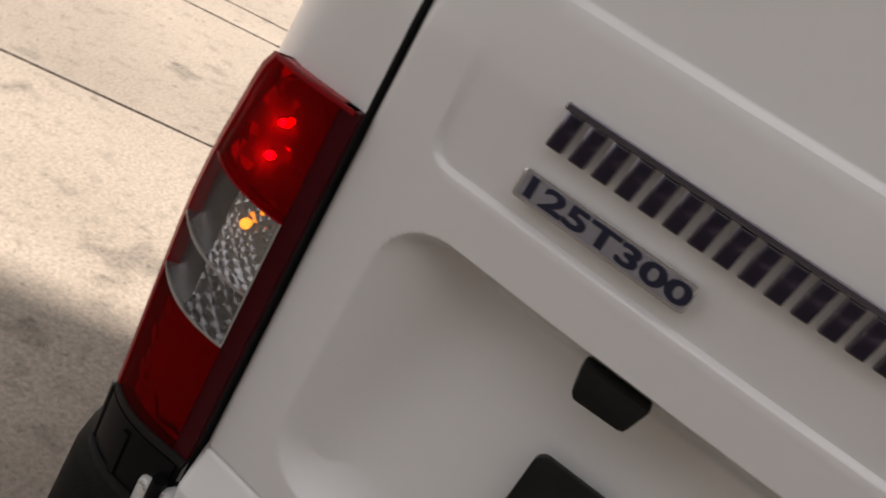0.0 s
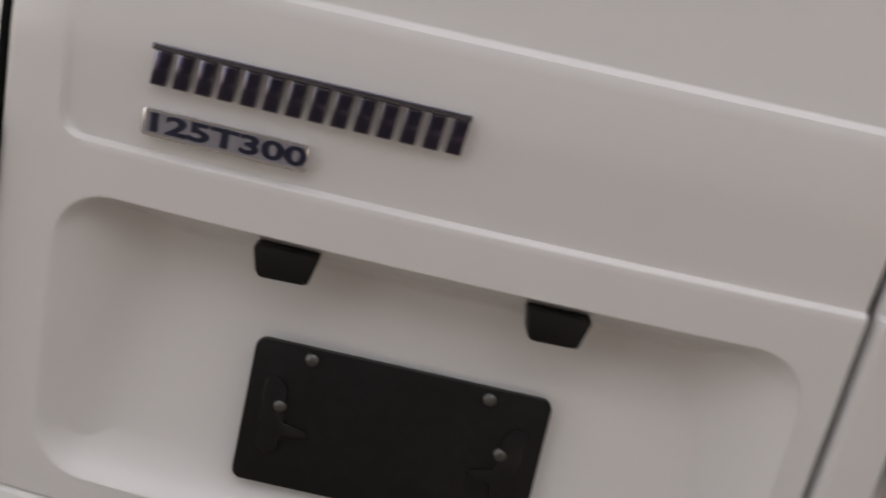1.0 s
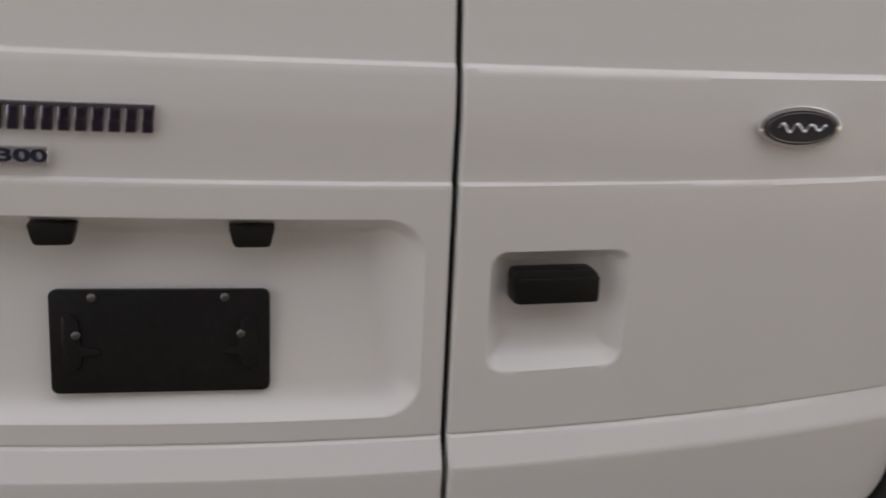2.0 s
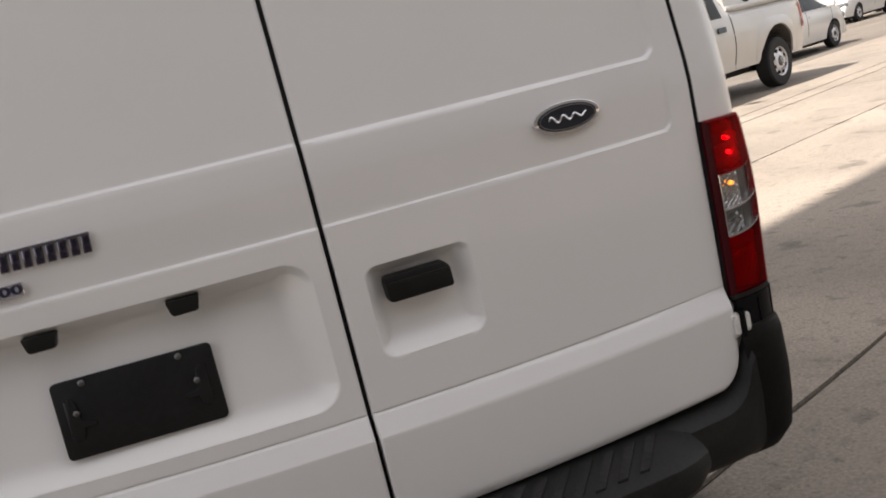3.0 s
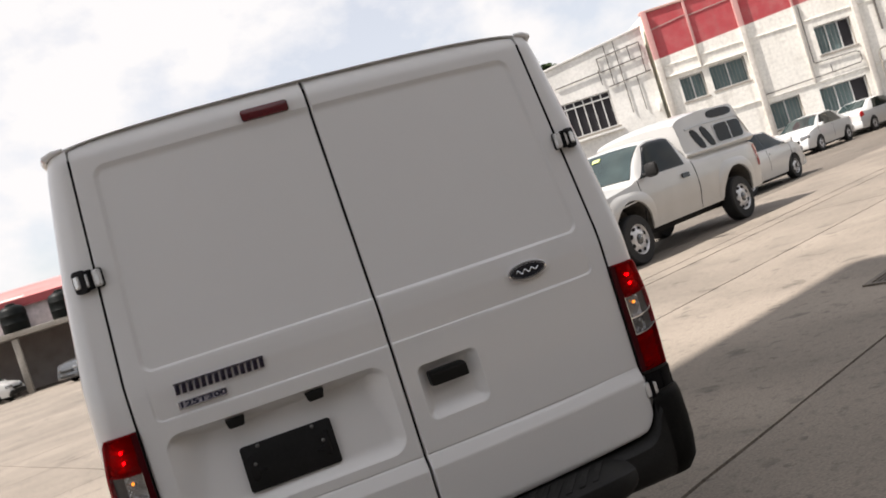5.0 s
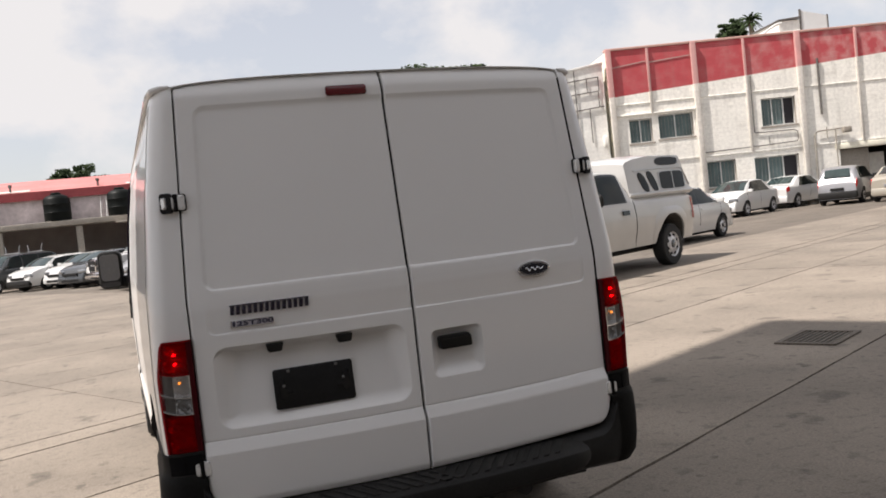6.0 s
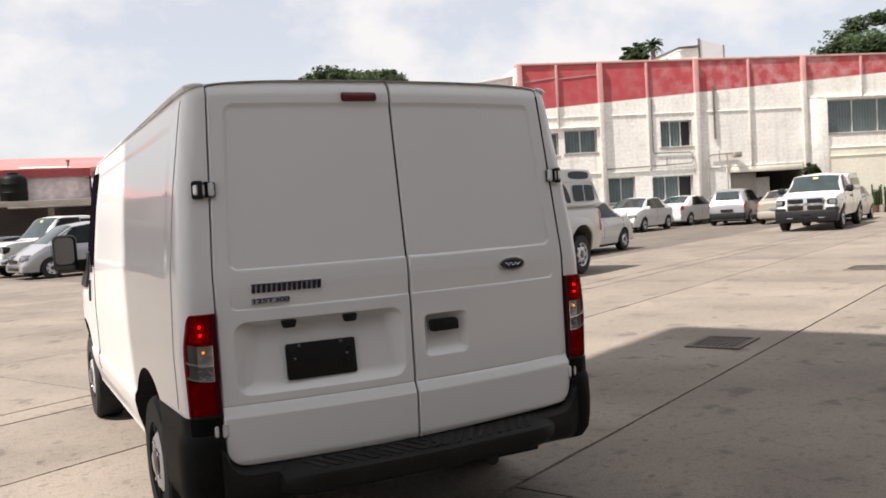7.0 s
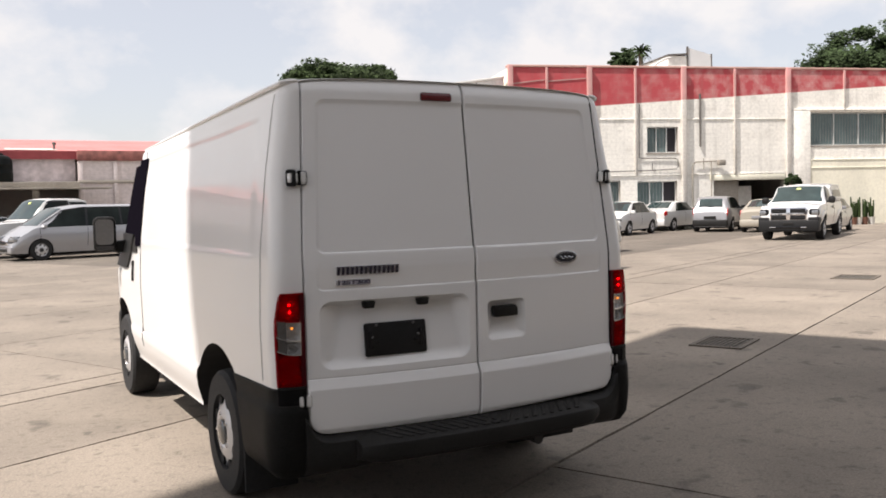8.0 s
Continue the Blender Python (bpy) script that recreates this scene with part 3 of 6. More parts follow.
def build_badges(door_l, door_r):
    # model badge: plain dark bars with bright edges under a thin top rail
    x0, x1, zb = -0.670, -0.390, 1.1735
    badge = part("model_badge", prism(rounded(-0.141, 0.141, -0.0028, 0.0028, 0.0015), -0.0065, on_rear(-0.530, zb + 0.0328, 0.0), 0.0012), BADGEEDGE, door_l, "dark chrome model badge of raised bars")
    n = 14
    for k in range(n):
        w = 0.0142
        x = x0 + 0.002 + (x1 - x0 - 0.004 - w) * k / (n - 1)

        def block(m):
            return [(m - 0.0012, m), (w - m - 0.0012, m), (w - m + 0.0012, 0.0305 - m), (m + 0.0012, 0.0305 - m)]
        bar = part("badge_bar", prism(block(0.0), -0.006, on_rear(x, zb, 0.0), 0.0014), BADGEEDGE, badge, "dark bar with a bright edge")
        part("badge_face", prism(block(0.0016), -0.0014, on_rear(x, zb, 0.0055), 0.0005), DARKCHROME, bar)
    # engine badge: a chrome strip with dark lettering
    base = on_rear(-0.597, 1.1405, 0.0)
    strip = part("engine_badge", prism(rounded(-0.0765, 0.0765, -0.0125, 0.0125, 0.004), -0.005, on_rear(-0.597, 1.1405, -0.001), 0.0014), CHROME, door_l, "chrome strip badge with black lettering")
    part("badge_field", prism(rounded(-0.0735, 0.0735, -0.0098, 0.0098, 0.003), -0.0006, on_rear(-0.597, 1.1405, 0.0040)), mat("brushed_badge", (0.52, 0.54, 0.66), 0.22, 0.9), strip)
    bm = text_mesh("125T300", 0.0225, 0.0006)
    bmesh.ops.transform(bm, matrix=on_rear(-0.597, 1.1405, 0.0052) @ Matrix.Diagonal((1.86, 1, 1, 1)), verts=bm.verts)
    part("lettering", bm, INK, strip, "black lettering", smooth=False)
    # maker's oval, drawn plain
    def oval(rx, rz, n=40):
        return [(rx * math.cos(2 * math.pi * k / n), rz * math.sin(2 * math.pi * k / n)) for k in range(n)]
    ring = part("maker_badge", prism(oval(0.0775, 0.0325), -0.008, on_rear(0.533, 1.194, -0.001), 0.003), CHROME, door_r, "chrome-rimmed dark oval badge")
    part("badge_field", prism(oval(0.0690, 0.0262), -0.003, on_rear(0.533, 1.194, 0.0058), 0.001), BLUEBLACK, ring, "dark navy enamel")
    part("badge_line", prism(oval(0.0640, 0.0228), -0.0012, on_rear(0.533, 1.194, 0.0084)), CHROME, ring)
    part("badge_inner_field", prism(oval(0.0630, 0.0219), -0.0014, on_rear(0.533, 1.194, 0.0088)), BLUEBLACK, ring)
    fr = on_rear(0.533, 1.194, 0.0106)
    wave = [fr @ Vector((-0.044 + 0.088 * k / 24, 0, 0.0075 * math.sin(k * 0.85) * (1 - 0.5 * k / 24))) for k in range(25)]
    part("badge_swash", tube(wave, 0.0021, 6), CHROME, ring, "plain silver wave")


def build_plate(door):
    fr = Matrix.Translation(Vector((-0.398, 0.046, 0.881))) @ Matrix.Rotation(radians(-4), 4, "Z") @ Matrix.Rotation(radians(-7), 4, "X")
    plate = part("plate_holder", prism(rounded(-0.147, 0.147, -0.073, 0.073, 0.010), 0.010, fr, 0.002), PLATE, door, "black plastic plate holder with no plate")
    for x, z in ((-0.090, 0.062), (0.086, 0.062), (-0.112, 0.010), (0.108, 0.010)):
        bm = lathe([(0.0062, 0.0), (0.0062, -0.003), (0.004, -0.0048), (0.0015, -0.0052)], 16, "y", centre=(x, 0, z))
        bmesh.ops.transform(bm, matrix=fr, verts=bm.verts)
        part("screw", bm, SCREW, plate, "zinc screw")
    for s in (-1, 1):
        out = [(s * x, z) for x, z in ((0.130, 0.036), (0.118, 0.040), (0.108, 0.030), (0.106, -0.006), (0.082, -0.010), (0.080, -0.018), (0.104, -0.020), (0.108, -0.036), (0.120, -0.042), (0.130, -0.034))]
        part("bracket_boss", prism(out, -0.0035, fr, 0.0012), PLATECLEAR, plate, "smoky moulded boss")
    for x in (-0.527, -0.2735):
        bm = bmesh.new()
        prism([(-0.031, 0.024), (0.031, 0.024), (0.024, -0.004), (0.020, -0.006), (-0.022, -0.006), (-0.026, 0.0)], -0.026, Matrix.Translation(Vector((x, rear_y(x, 1.03) + 0.028, 1.028))), 0.004, bm)
        part("plate_lamp", bm, SATIN, door, "black plastic plate lamp")


def build_handle(door):
    m = Matrix.Translation(Vector((0.157, 0.004, 0.961))) @ Matrix.Rotation(radians(1.5), 4, "Z")
    out = [(-0.066, 0.027), (0.054, 0.027), (0.066, 0.014), (0.067, -0.026), (-0.060, -0.026), (-0.067, -0.020), (-0.069, 0.016)]
    h = part("door_handle", prism(out, 0.034, m @ Matrix.Translation(Vector((0, -0.010, 0))), 0.006), SATIN, door, "black plastic pull handle")
    part("handle_edge", prism([(-0.060, 0.004), (0.060, 0.004), (0.060, -0.001), (-0.060, -0.001)], -0.003, m @ Matrix.Translation(Vector((0, -0.009, 0.010))), 0.001), PLASTIC, h)


def build_third_lamp(door):
    fr = on_rear(-0.144, 1.9555, 0.0)
    part("brake_lamp", prism(rounded(-0.079, 0.079, -0.0195, 0.0195, 0.011), -0.012, on_rear(-0.144, 1.9555, -0.003), 0.004), BRAKE3, door, "unlit dark red brake lamp")


def lamp_patch(side, u0, u1, z0, z1, proud, nu=14, nz=16, back=0.012, slant=0.0, edge=None):
    """A piece of the tail lamp's moulded corner; slant lowers its outer end."""
    def f(u, v, deep=0.0):
        z_ = z0 + (z1 - z0) * v
        uu = u0 + (u1 - u0) * u
        uu = min(uu, 0.12) + max(0.0, uu - 0.12) * (1.0 - 0.14 * smooth(0.98, 1.10, z_) - 0.14 * smooth(1.075, 1.112, z_) ** 2)
        z = z0 + (z1 - z0) * v
        if edge:
            z = edge(u, v)
        z -= slant * u * u
        bulge = 0.004 * math.exp(-((z - 0.92) / 0.15) ** 2) * smooth(0.0, 0.5, uu)
        x, s = corner(uu, z, proud + bulge - deep)
        X = XC + side * x
        fade = max(0.0, 1 - max(s, 0) / 0.9)
        return (X, s + 0.002 + fade * rear_y(X, z), z)
    return patch(f, nu, nz, lambda u, v: f(u, v, back))


def build_tail_lamp(van, side):
    zb, zt, um, ui = 0.712, 1.108, 0.595, 0.085

    def lines(u0, u1, lo, hi, clo, chi):
        """Lower and upper edges that sweep up towards the lamp's outer side."""
        return lambda u, v: (lo + clo * u * u) * (1 - v) + (hi + chi * u * u) * v

    lamp = part("tail_lamp", lamp_patch(side, 0.0, ui, zb, zt, 0.014, 6, 20, 0.03), LENSDARK, van, "tall tail lamp, red with a clear middle, lit at the top")
    part("reflector", lamp_patch(side, ui, 0.37, 0.905, 0.988, 0.003, 12, 12, 0.002), REFLECT, lamp, "silvered faceted reflector")
    part("reflector", lamp_patch(side, ui, 0.37, 0.845, 0.903, 0.003, 12, 12, 0.002), FLUTED, lamp, "fluted grey reflector")
    part("lamp_housing", lamp_patch(side, 0.372, um - 0.01, 0.845, 0.998, 0.003, 8, 12, 0.002), HOUSING, lamp, "plain grey lamp housing")
    rnd = random.Random(3)
    for z0, z1 in ((0.990, zt - 0.006), (zb + 0.006, 0.842)):
        bm = lamp_patch(side, ui, um - 0.01, z0, z1, 0.0045, 9, 11, 0.004)
        for v in bm.verts:                    # uneven facets that catch the bulb
            v.co += Vector((rnd.uniform(-1, 1), rnd.uniform(-1, 1), rnd.uniform(-1, 1))) * 0.0019
        part("red_reflector", bm, REFLECTRED, lamp, smooth=False)
    part("lamp_rim", lamp_patch(side, um - 0.022, um + 0.022, zb, zt, 0.0165, 6, 24, 0.022), LENSEDGE, lamp, "red moulded rim")
    part("lamp_cap", lamp_patch(side, 0.02, um + 0.02, zt - 0.004, zt, 0.0155, 12, 1, 0.02), LENSEDGE, lamp)
    a, b = ui - 0.004, um - 0.020
    for name, lo, hi, clo, chi, m, label in (
            ("red_lens", 0.986, zt, 0.012, 0.0, LENSRED, "lit red lens"),
            ("indicator_lens", 0.9075, 0.9835, 0.022, 0.012, LENSCLEAR, "clear indicator lens"),
            ("reversing_lens", 0.8475, 0.9035, 0.022, 0.022, LENSCLEAR, "clear reversing lens"),
            ("red_lens", zb, 0.8435, 0.0, 0.022, LENSRED, "dark red lens")):
        part(name, lamp_patch(side, a, b, lo, hi, 0.0145, 16, 14, 0.003, edge=lines(a, b, lo, hi, clo, chi)), m, lamp, label)
    for z in (0.9038, 0.8438):
        part("divider", lamp_patch(side, a, b, z, z + 0.0032, 0.0165, 14, 1, 0.014, edge=lines(a, b, z, z + 0.0032, 0.022, 0.022)), CHROME, lamp, "thin silvered divider")
    part("divider", lamp_patch(side, a, b, 0.9838, 0.9858, 0.0150, 14, 1, 0.014, edge=lines(a, b, 0.9838, 0.9858, 0.012, 0.012)), LENSEDGE, lamp)
    part("divider", lamp_patch(side, ui - 0.004, ui + 0.004, 0.845, 0.985, 0.0160, 2, 10, 0.014), CHROME, lamp)
    for u, z, r, m in ((0.30, 1.060, 0.0034, REDLIT), (0.29, 1.028, 0.0040, REDLIT), (0.25, 0.960, 0.0052, AMBER)):
        x, s = corner(u, z, 0.0085)
        X = XC + side * x
        c = Vector((X, s + 0.002 + rear_y(X, z) * (1 - s / 0.9), z))
        bm = bmesh.new()
        bmesh.ops.create_uvsphere(bm, u_segments=12, v_segments=8, radius=r, matrix=Matrix.Translation(c))
        part("bulb", bm, m, lamp, "amber bulb" if m == AMBER else "glowing red bulb")


def build_hinge(van, side, z, low=False):
    e = door_half(z) + 0.004
    X = XC + side * e
    y = rear_y(X, z)
    t = Matrix.Translation(Vector((X, y, z))) @ Matrix.Rotation(radians(side * 17), 4, "Z")
    hinge = part("hinge", prism(rounded(-0.027 if side > 0 else 0.002, -0.002 if side > 0 else 0.027, -0.027, 0.027, 0.008), -0.022, t, 0.005), STEEL, van, "cast steel door hinge")
    # a larger black plate paints the shaded gap round the leaf
    part("hinge_gasket", prism(rounded(-0.0305 if side > 0 else -0.001, 0.001 if side > 0 else 0.0305, -0.0305, 0.0305, 0.009), -0.006, t, 0.001), BLACK, hinge, "black plate drawing a shaded gap round the hinge")
    part("knuckle", prism(rounded(0.006 if side > 0 else -0.026, 0.026 if side > 0 else -0.006, -0.023, 0.021, 0.009), -0.028, t, 0.006), STEEL, hinge)
    # black pin paints the shade between leaf and knuckle
    bm = lathe([(0.0085, -0.031), (0.0085, 0.031)], 14, "z")
    bmesh.ops.transform(bm, matrix=t @ Matrix.Translation(Vector((side * 0.004, -0.020, 0))), verts=bm.verts)
    part("hinge_pin", bm, INSERT, hinge, "hinge pin coloured black as the shaded gap")
    if not low:
        t2 = Matrix.Translation(Vector((X + side * 0.036, y + 0.002, z))) @ Matrix.Rotation(radians(side * 32), 4, "Z")
        part("hinge_pocket", prism(rounded(-0.021, 0.023, -0.036, 0.036, 0.012), -0.019, t2, 0.003), BLACK, hinge, "raised black plate standing for the pocket")
        part("hinge_arm", prism(rounded(-0.012, 0.006, -0.020, 0.020, 0.006), -0.027, t2, 0.004), STEEL, hinge)


def build_bumper(van):
    # corner mouldings, from the wheel arch round to the doors
    bump = part("bumper", lamp_bumper(-1), PLASTIC, van, "black textured plastic rear bumper")
    part("bumper_corner", lamp_bumper(1), PLASTIC, bump)
    for side in (-1, 1):
        part("bumper_insert", lamp_patch(side, 0.03, 0.60, 0.632, 0.700, 0.0175, 12, 8, 0.02), INSERT, bump, "glossy black insert under the lamp")
        part("insert_rib", lamp_patch(side, 0.30, 0.345, 0.634, 0.690, 0.0205, 3, 6, 0.02), INSERT, bump, "moulded upright rib")
        part("insert_lip", lamp_patch(side, 0.03, 0.62, 0.624, 0.633, 0.0215, 12, 2, 0.02), PLASTIC, bump)
        part("insert_edge", lamp_patch(side, 0.595, 0.625, 0.626, 0.704, 0.0195, 3, 8, 0.02), PLASTIC, bump)
        part("bumper_lip", lamp_patch(side, 0.0, 0.60, 0.702, 0.711, 0.017, 12, 2, 0.02), PLASTIC, bump)
        # return below the doors, running in to the step
        def wing(u, v, side=side, deep=0.0):
            x = 0.56 + (0.850 - 0.56) * u
            X = XC + side * x
            r = min(0.085, max(0.0, x - 0.742))
            top = 0.487 + 0.085 - math.sqrt(max(0.0, 0.085 ** 2 - r * r)) + max(0.0, x - 0.827) * 1.6
            low = 0.335 - 0.020 * u
            z = top + (low - top) * v
            out = lerp_table(v, [(0.0, 0.006), (0.04, 0.022), (0.14, 0.042), (0.45, 0.048), (0.70, 0.041), (0.88, 0.026), (1.0, -0.01)])
            return (X, rear_y(X, 0.6) + 0.002 - out + deep, z)
        part("bumper_wing", patch(lambda u, v: wing(u, v), 20, 14, lambda u, v: wing(u, v, deep=0.10)), PLASTIC, bump)
    # the step
    prof = [(0.06, 0.496), (-0.02, 0.488), (-0.125, 0.470), (-0.143, 0.460), (-0.148, 0.440), (-0.140, 0.395), (-0.120, 0.376), (0.02, 0.352), (0.06, 0.36)]
    bm = bmesh.new()
    n = 26
    rows = []
    for k in range(n + 1):
        x = XC - 0.64 + 1.28 * k / n
        end = max(0.0, (abs(k - n / 2) - (n / 2 - 2.2)) / 2.2)
        rows.append([bm.verts.new((x, (y + 0.045 * end * end * (1 if y < 0 else 0)) + 0.04 * ((x - XC) / 0.64) ** 2, z - 0.012 * end * end * (1 if z > 0.42 else -1))) for y, z in prof])
    for a, b in zip(rows, rows[1:]):
        for k in range(len(prof) - 1):
            bm.faces.new((a[k], a[k + 1], b[k + 1], b[k]))
        bm.faces.new((a[-1], a[0], b[0], b[-1]))
    bm.faces.new(rows[0])
    bm.faces.new(rows[-1][::-1])
    bmesh.ops.recalc_face_normals(bm, faces=bm.faces)
    step = part("bumper_step", bm, PLASTIC, bump, "black plastic step", sharp=28)
    for k in range(22):
        x = XC - 0.55 + 1.10 * k / 21
        lean = -0.075 if x > XC else 0.075
        yb = 0.04 * ((x - XC) / 0.64) ** 2
        bm = bmesh.new()
        p = [(x - 0.011, -0.018 + yb), (x + 0.011, -0.018 + yb), (x + lean + 0.011, -0.122 + yb), (x + lean - 0.011, -0.122 + yb)]
        hz = lambda y: 0.4875 + (y - yb + 0.02) * 0.155
        lo = [bm.verts.new((a, b, hz(b) - 0.004)) for a, b in p]
        hi = [bm.verts.new((a, b, hz(b) + 0.0055)) for a, b in p]
        bm.faces.new(hi)
        bm.faces.new(lo[::-1])
        for i in range(4):
            bm.faces.new((lo[i], lo[(i + 1) % 4], hi[(i + 1) % 4], hi[i]))
        bmesh.ops.recalc_face_normals(bm, faces=bm.faces)
        part("tread_rib", bm, DUSTY, step)


def lamp_bumper(side):
    """The bumper's corner moulding with its side cladding up to the wheel arch."""
    path = [("c", k / 14) for k in range(15)] + [("s", k / 10) for k in range(1, 11)]
    prof = [(0.703, 0.004), (0.698, 0.012), (0.655, 0.013), (0.632, 0.016), (0.618, 0.026), (0.595, 0.031), (0.50, 0.034), (0.42, 0.030), (0.355, 0.020), (0.315, -0.01)]
    bm = bmesh.new()
    rows = []
    for kind, t in path:
        row = []
        for z, out in prof:
            if kind == "c":
                x, s = corner(t, 0.62, out)
                X = XC + side * x
                p = (X, s + 0.002 + rear_y(X, 0.62) * max(0.0, 1 - max(s, 0) / 0.9), z)
            else:                             # along the side to the edge of the wheel arch
                zz = z - 0.022 * t * (1 if z > 0.6 else 0)
                end = 1.03 - 0.49 * math.sqrt(max(0.0, 1 - ((zz - 0.36) / 0.42) ** 2)) - 0.004
                y = 0.10 + (end - 0.10) * t
                X = XC + side * (body_half(0.62) + out * (1 - 0.45 * t))
                p = (X, y + rear_y(X, 0.62) * max(0.0, 1 - y / 0.9), zz)
            row.append(bm.verts.new(p))
        rows.append(row)
    for a, b in zip(rows, rows[1:]):
        for k in range(len(prof) - 1):
            bm.faces.new((a[k], a[k + 1], b[k + 1], b[k]))
    # inner skin so that it has thickness
    bmesh.ops.solidify(bm, geom=list(bm.faces), thickness=0.006)
    bmesh.ops.recalc_face_normals(bm, faces=bm.faces)
    return bm


def side_patch(f_y0, f_y1, z0, z1, out, side=-1, ny=16, nz=12, thick=0.012):
    """A panel lying on the van's side between two edges that may slant."""
    def f(u, v, deep=0.0):
        z = z0 + (z1 - z0) * v
        y = f_y0(z) + (f_y1(z) - f_y0(z)) * u
        nose = 1.0 - 0.16 * smooth(3.9, 4.84, y) ** 1.5
        return (XC + side * ((body_half(z) + side_press(y, z)) * nose + out - deep), y, z)
    return patch(f, ny, nz, lambda u, v: f(u, v, thick))


def build_van():
    van = thing("panel_van", "white panel van with twin rear doors parked on concrete", "van")
    build_van_body(van)
    dl = build_rear_door(van, -1)
    dr = build_rear_door(van, 1)
    build_badges(dl, dr)
    build_plate(dl)
    seal = lambda u, v, deep=0.0: (-0.008 + 0.016 * u, rear_y(0.0, 0.5 + 1.5 * v) + 0.020 + deep, 0.5 + 1.5 * v)
    part("door_seal", patch(seal, 1, 40, lambda u, v: seal(u, v, 0.02)), BLACK, van, "black rubber door seal")
    build_handle(dr)
    build_third_lamp(dl)
    for side in (-1, 1):
        build_tail_lamp(van, side)
        build_hinge(van, side, 1.592)
        build_hinge(van, side, 0.647, True)
        # front door window, dark, with its black frame and the mirror's sail
        part("side_window", side_patch(lambda z: 3.24 + (z - 1.28) * 0.03, lambda z: 4.12 - max(0.0, z - 1.3) * 1.05, 1.28, 1.81, 0.006, side), VANGLASS, van, "dark front door window")
        part("window_frame", side_patch(lambda z: 3.07 - (z - 1.2) * 0.12, lambda z: 3.25 + (z - 1.28) * 0.03, 1.22, 1.845, 0.010, side, 4), VANGLASS, van)
        part("window_trim", side_patch(lambda z: 3.20, lambda z: 4.30, 1.17, 1.285, 0.008, side, 12, 4), PLASTIC, van)
        part("mirror_sail", side_patch(lambda z: 3.30 + (1.30 - z) * 1.2, lambda z: 4.22, 1.04, 1.30, 0.016, side, 10, 6), SATIN, van, "black plastic mirror base")
        # thin strips on the side paint the shade in its gaps
        part("door_gap", side_patch(lambda z: 3.075, lambda z: 3.083, 0.50, 1.90, 0.003, side, 1, 30), BLACK, van)
        part("door_gap", side_patch(lambda z: 0.262 + (z - 0.7) * 0.0, lambda z: 0.2665, 0.72, 1.96, 0.0022, side, 1, 30), mat("pale_seam" if side < 0 else "pale_seam_b", (0.32, 0.32, 0.31), 0.6), van)
        part("door_handle", side_patch(lambda z: 3.36, lambda z: 3.40, 0.955, 1.105, 0.012, side, 3, 6, 0.03), PLASTIC, van, "black plastic handle")
        # gutter along the roof
        rail = [(0.795, 0.176, 2.012), (0.830, 0.186, 2.009), (0.856, 0.205, 2.002), (0.866, 0.250, 1.997)] + [(0.868, y, 2.000 - roof_drop(y)) for y in (0.4, 1.0, 2.0, 2.9, 3.2)]
        bm = tube([(XC + side * x, y, z) for x, y, z in rail], [0.006, 0.010, 0.012, 0.011, 0.010, 0.010, 0.010, 0.010, 0.010], 8)
        part("roof_gutter", bm, WHITE, van)
        # mirror
        at = Matrix.Translation(Vector((XC + side * 1.077, 3.93, 1.295))) @ Matrix.Rotation(radians(side * 8), 4, "Z")
        mir = part("door_mirror", prism(rounded(-0.086, 0.086, -0.142, 0.142, 0.045), 0.10, at, 0.014), PLASTIC, van, "black door mirror on a plastic arm")
        part("mirror_glass", prism(rounded(-0.068, 0.068, -0.082, 0.120, 0.034), -0.003, at), mat("mirror_glass" if side < 0 else "mirror_glass_b", (0.86, 0.87, 0.88), 0.02, 1.0), mir, "mirror glass")
        part("wide_mirror", prism(rounded(-0.066, 0.066, -0.128, -0.092, 0.014), -0.003, at), ALUDULL_DARK, mir, "small wide-angle mirror")
        part("mirror_arm", prism([(-0.10, 0.02), (0.10, 0.03), (0.10, -0.08), (-0.10, -0.045)], 0.09, Matrix.Translation(Vector((XC + side * 0.985, 3.95, 1.215))), 0.015), PLASTIC, mir)
        for y in (1.025, 3.943):
            wheel(van, XC + side * 0.846, y, 0.322, 0.205, side, 8, RIM, CARGREY, 0.67)
        # mud flap
        part("mud_flap", box(XC + side * 0.835 - 0.13, XC + side * 0.835 + 0.13, 0.575, 0.592, 0.13, 0.52, 0.004), RUBBER, van, "black rubber mud flap")
        part("headlamp", side_patch(lambda z: 4.30, lambda z: 4.72 - (z - 0.75) * 0.5, 0.74, 1.0, 0.006, side), HEADLAMP, van)
    part("windscreen", patch(lambda u, v: (XC + (u - 0.5) * 1.56, 3.42 + 0.66 * v - 0.10 * (2 * u - 1) ** 2, roof_z(3.42 + 0.66 * v) + 0.012 - 0.05 * (2 * u - 1) ** 2), 14, 10, lambda u, v: (XC + (u - 0.5) * 1.56, 3.42 + 0.66 * v - 0.10 * (2 * u - 1) ** 2, roof_z(3.42 + 0.66 * v) - 0.01 - 0.05 * (2 * u - 1) ** 2)), WINGLASS, van)
    part("front_bumper", box(XC - 0.86, XC + 0.86, 4.70, 4.90, 0.30, 0.62, 0.06), PLASTIC, van)
    part("grille", box(XC - 0.42, XC + 0.42, 4.76, 4.86, 0.66, 0.86, 0.03), GLOSSBLACK, van)
    # underside: floor pan, axle and exhaust
    part("underbody", box(XC - 0.78, XC + 0.78, 0.16, 4.60, 0.30, 0.43, 0.02), BLACK, van)
    part("rear_axle", tube([(XC - 0.72, 1.0, 0.32), (XC + 0.72, 1.0, 0.32)], 0.05, 12), DARKRIM, van)
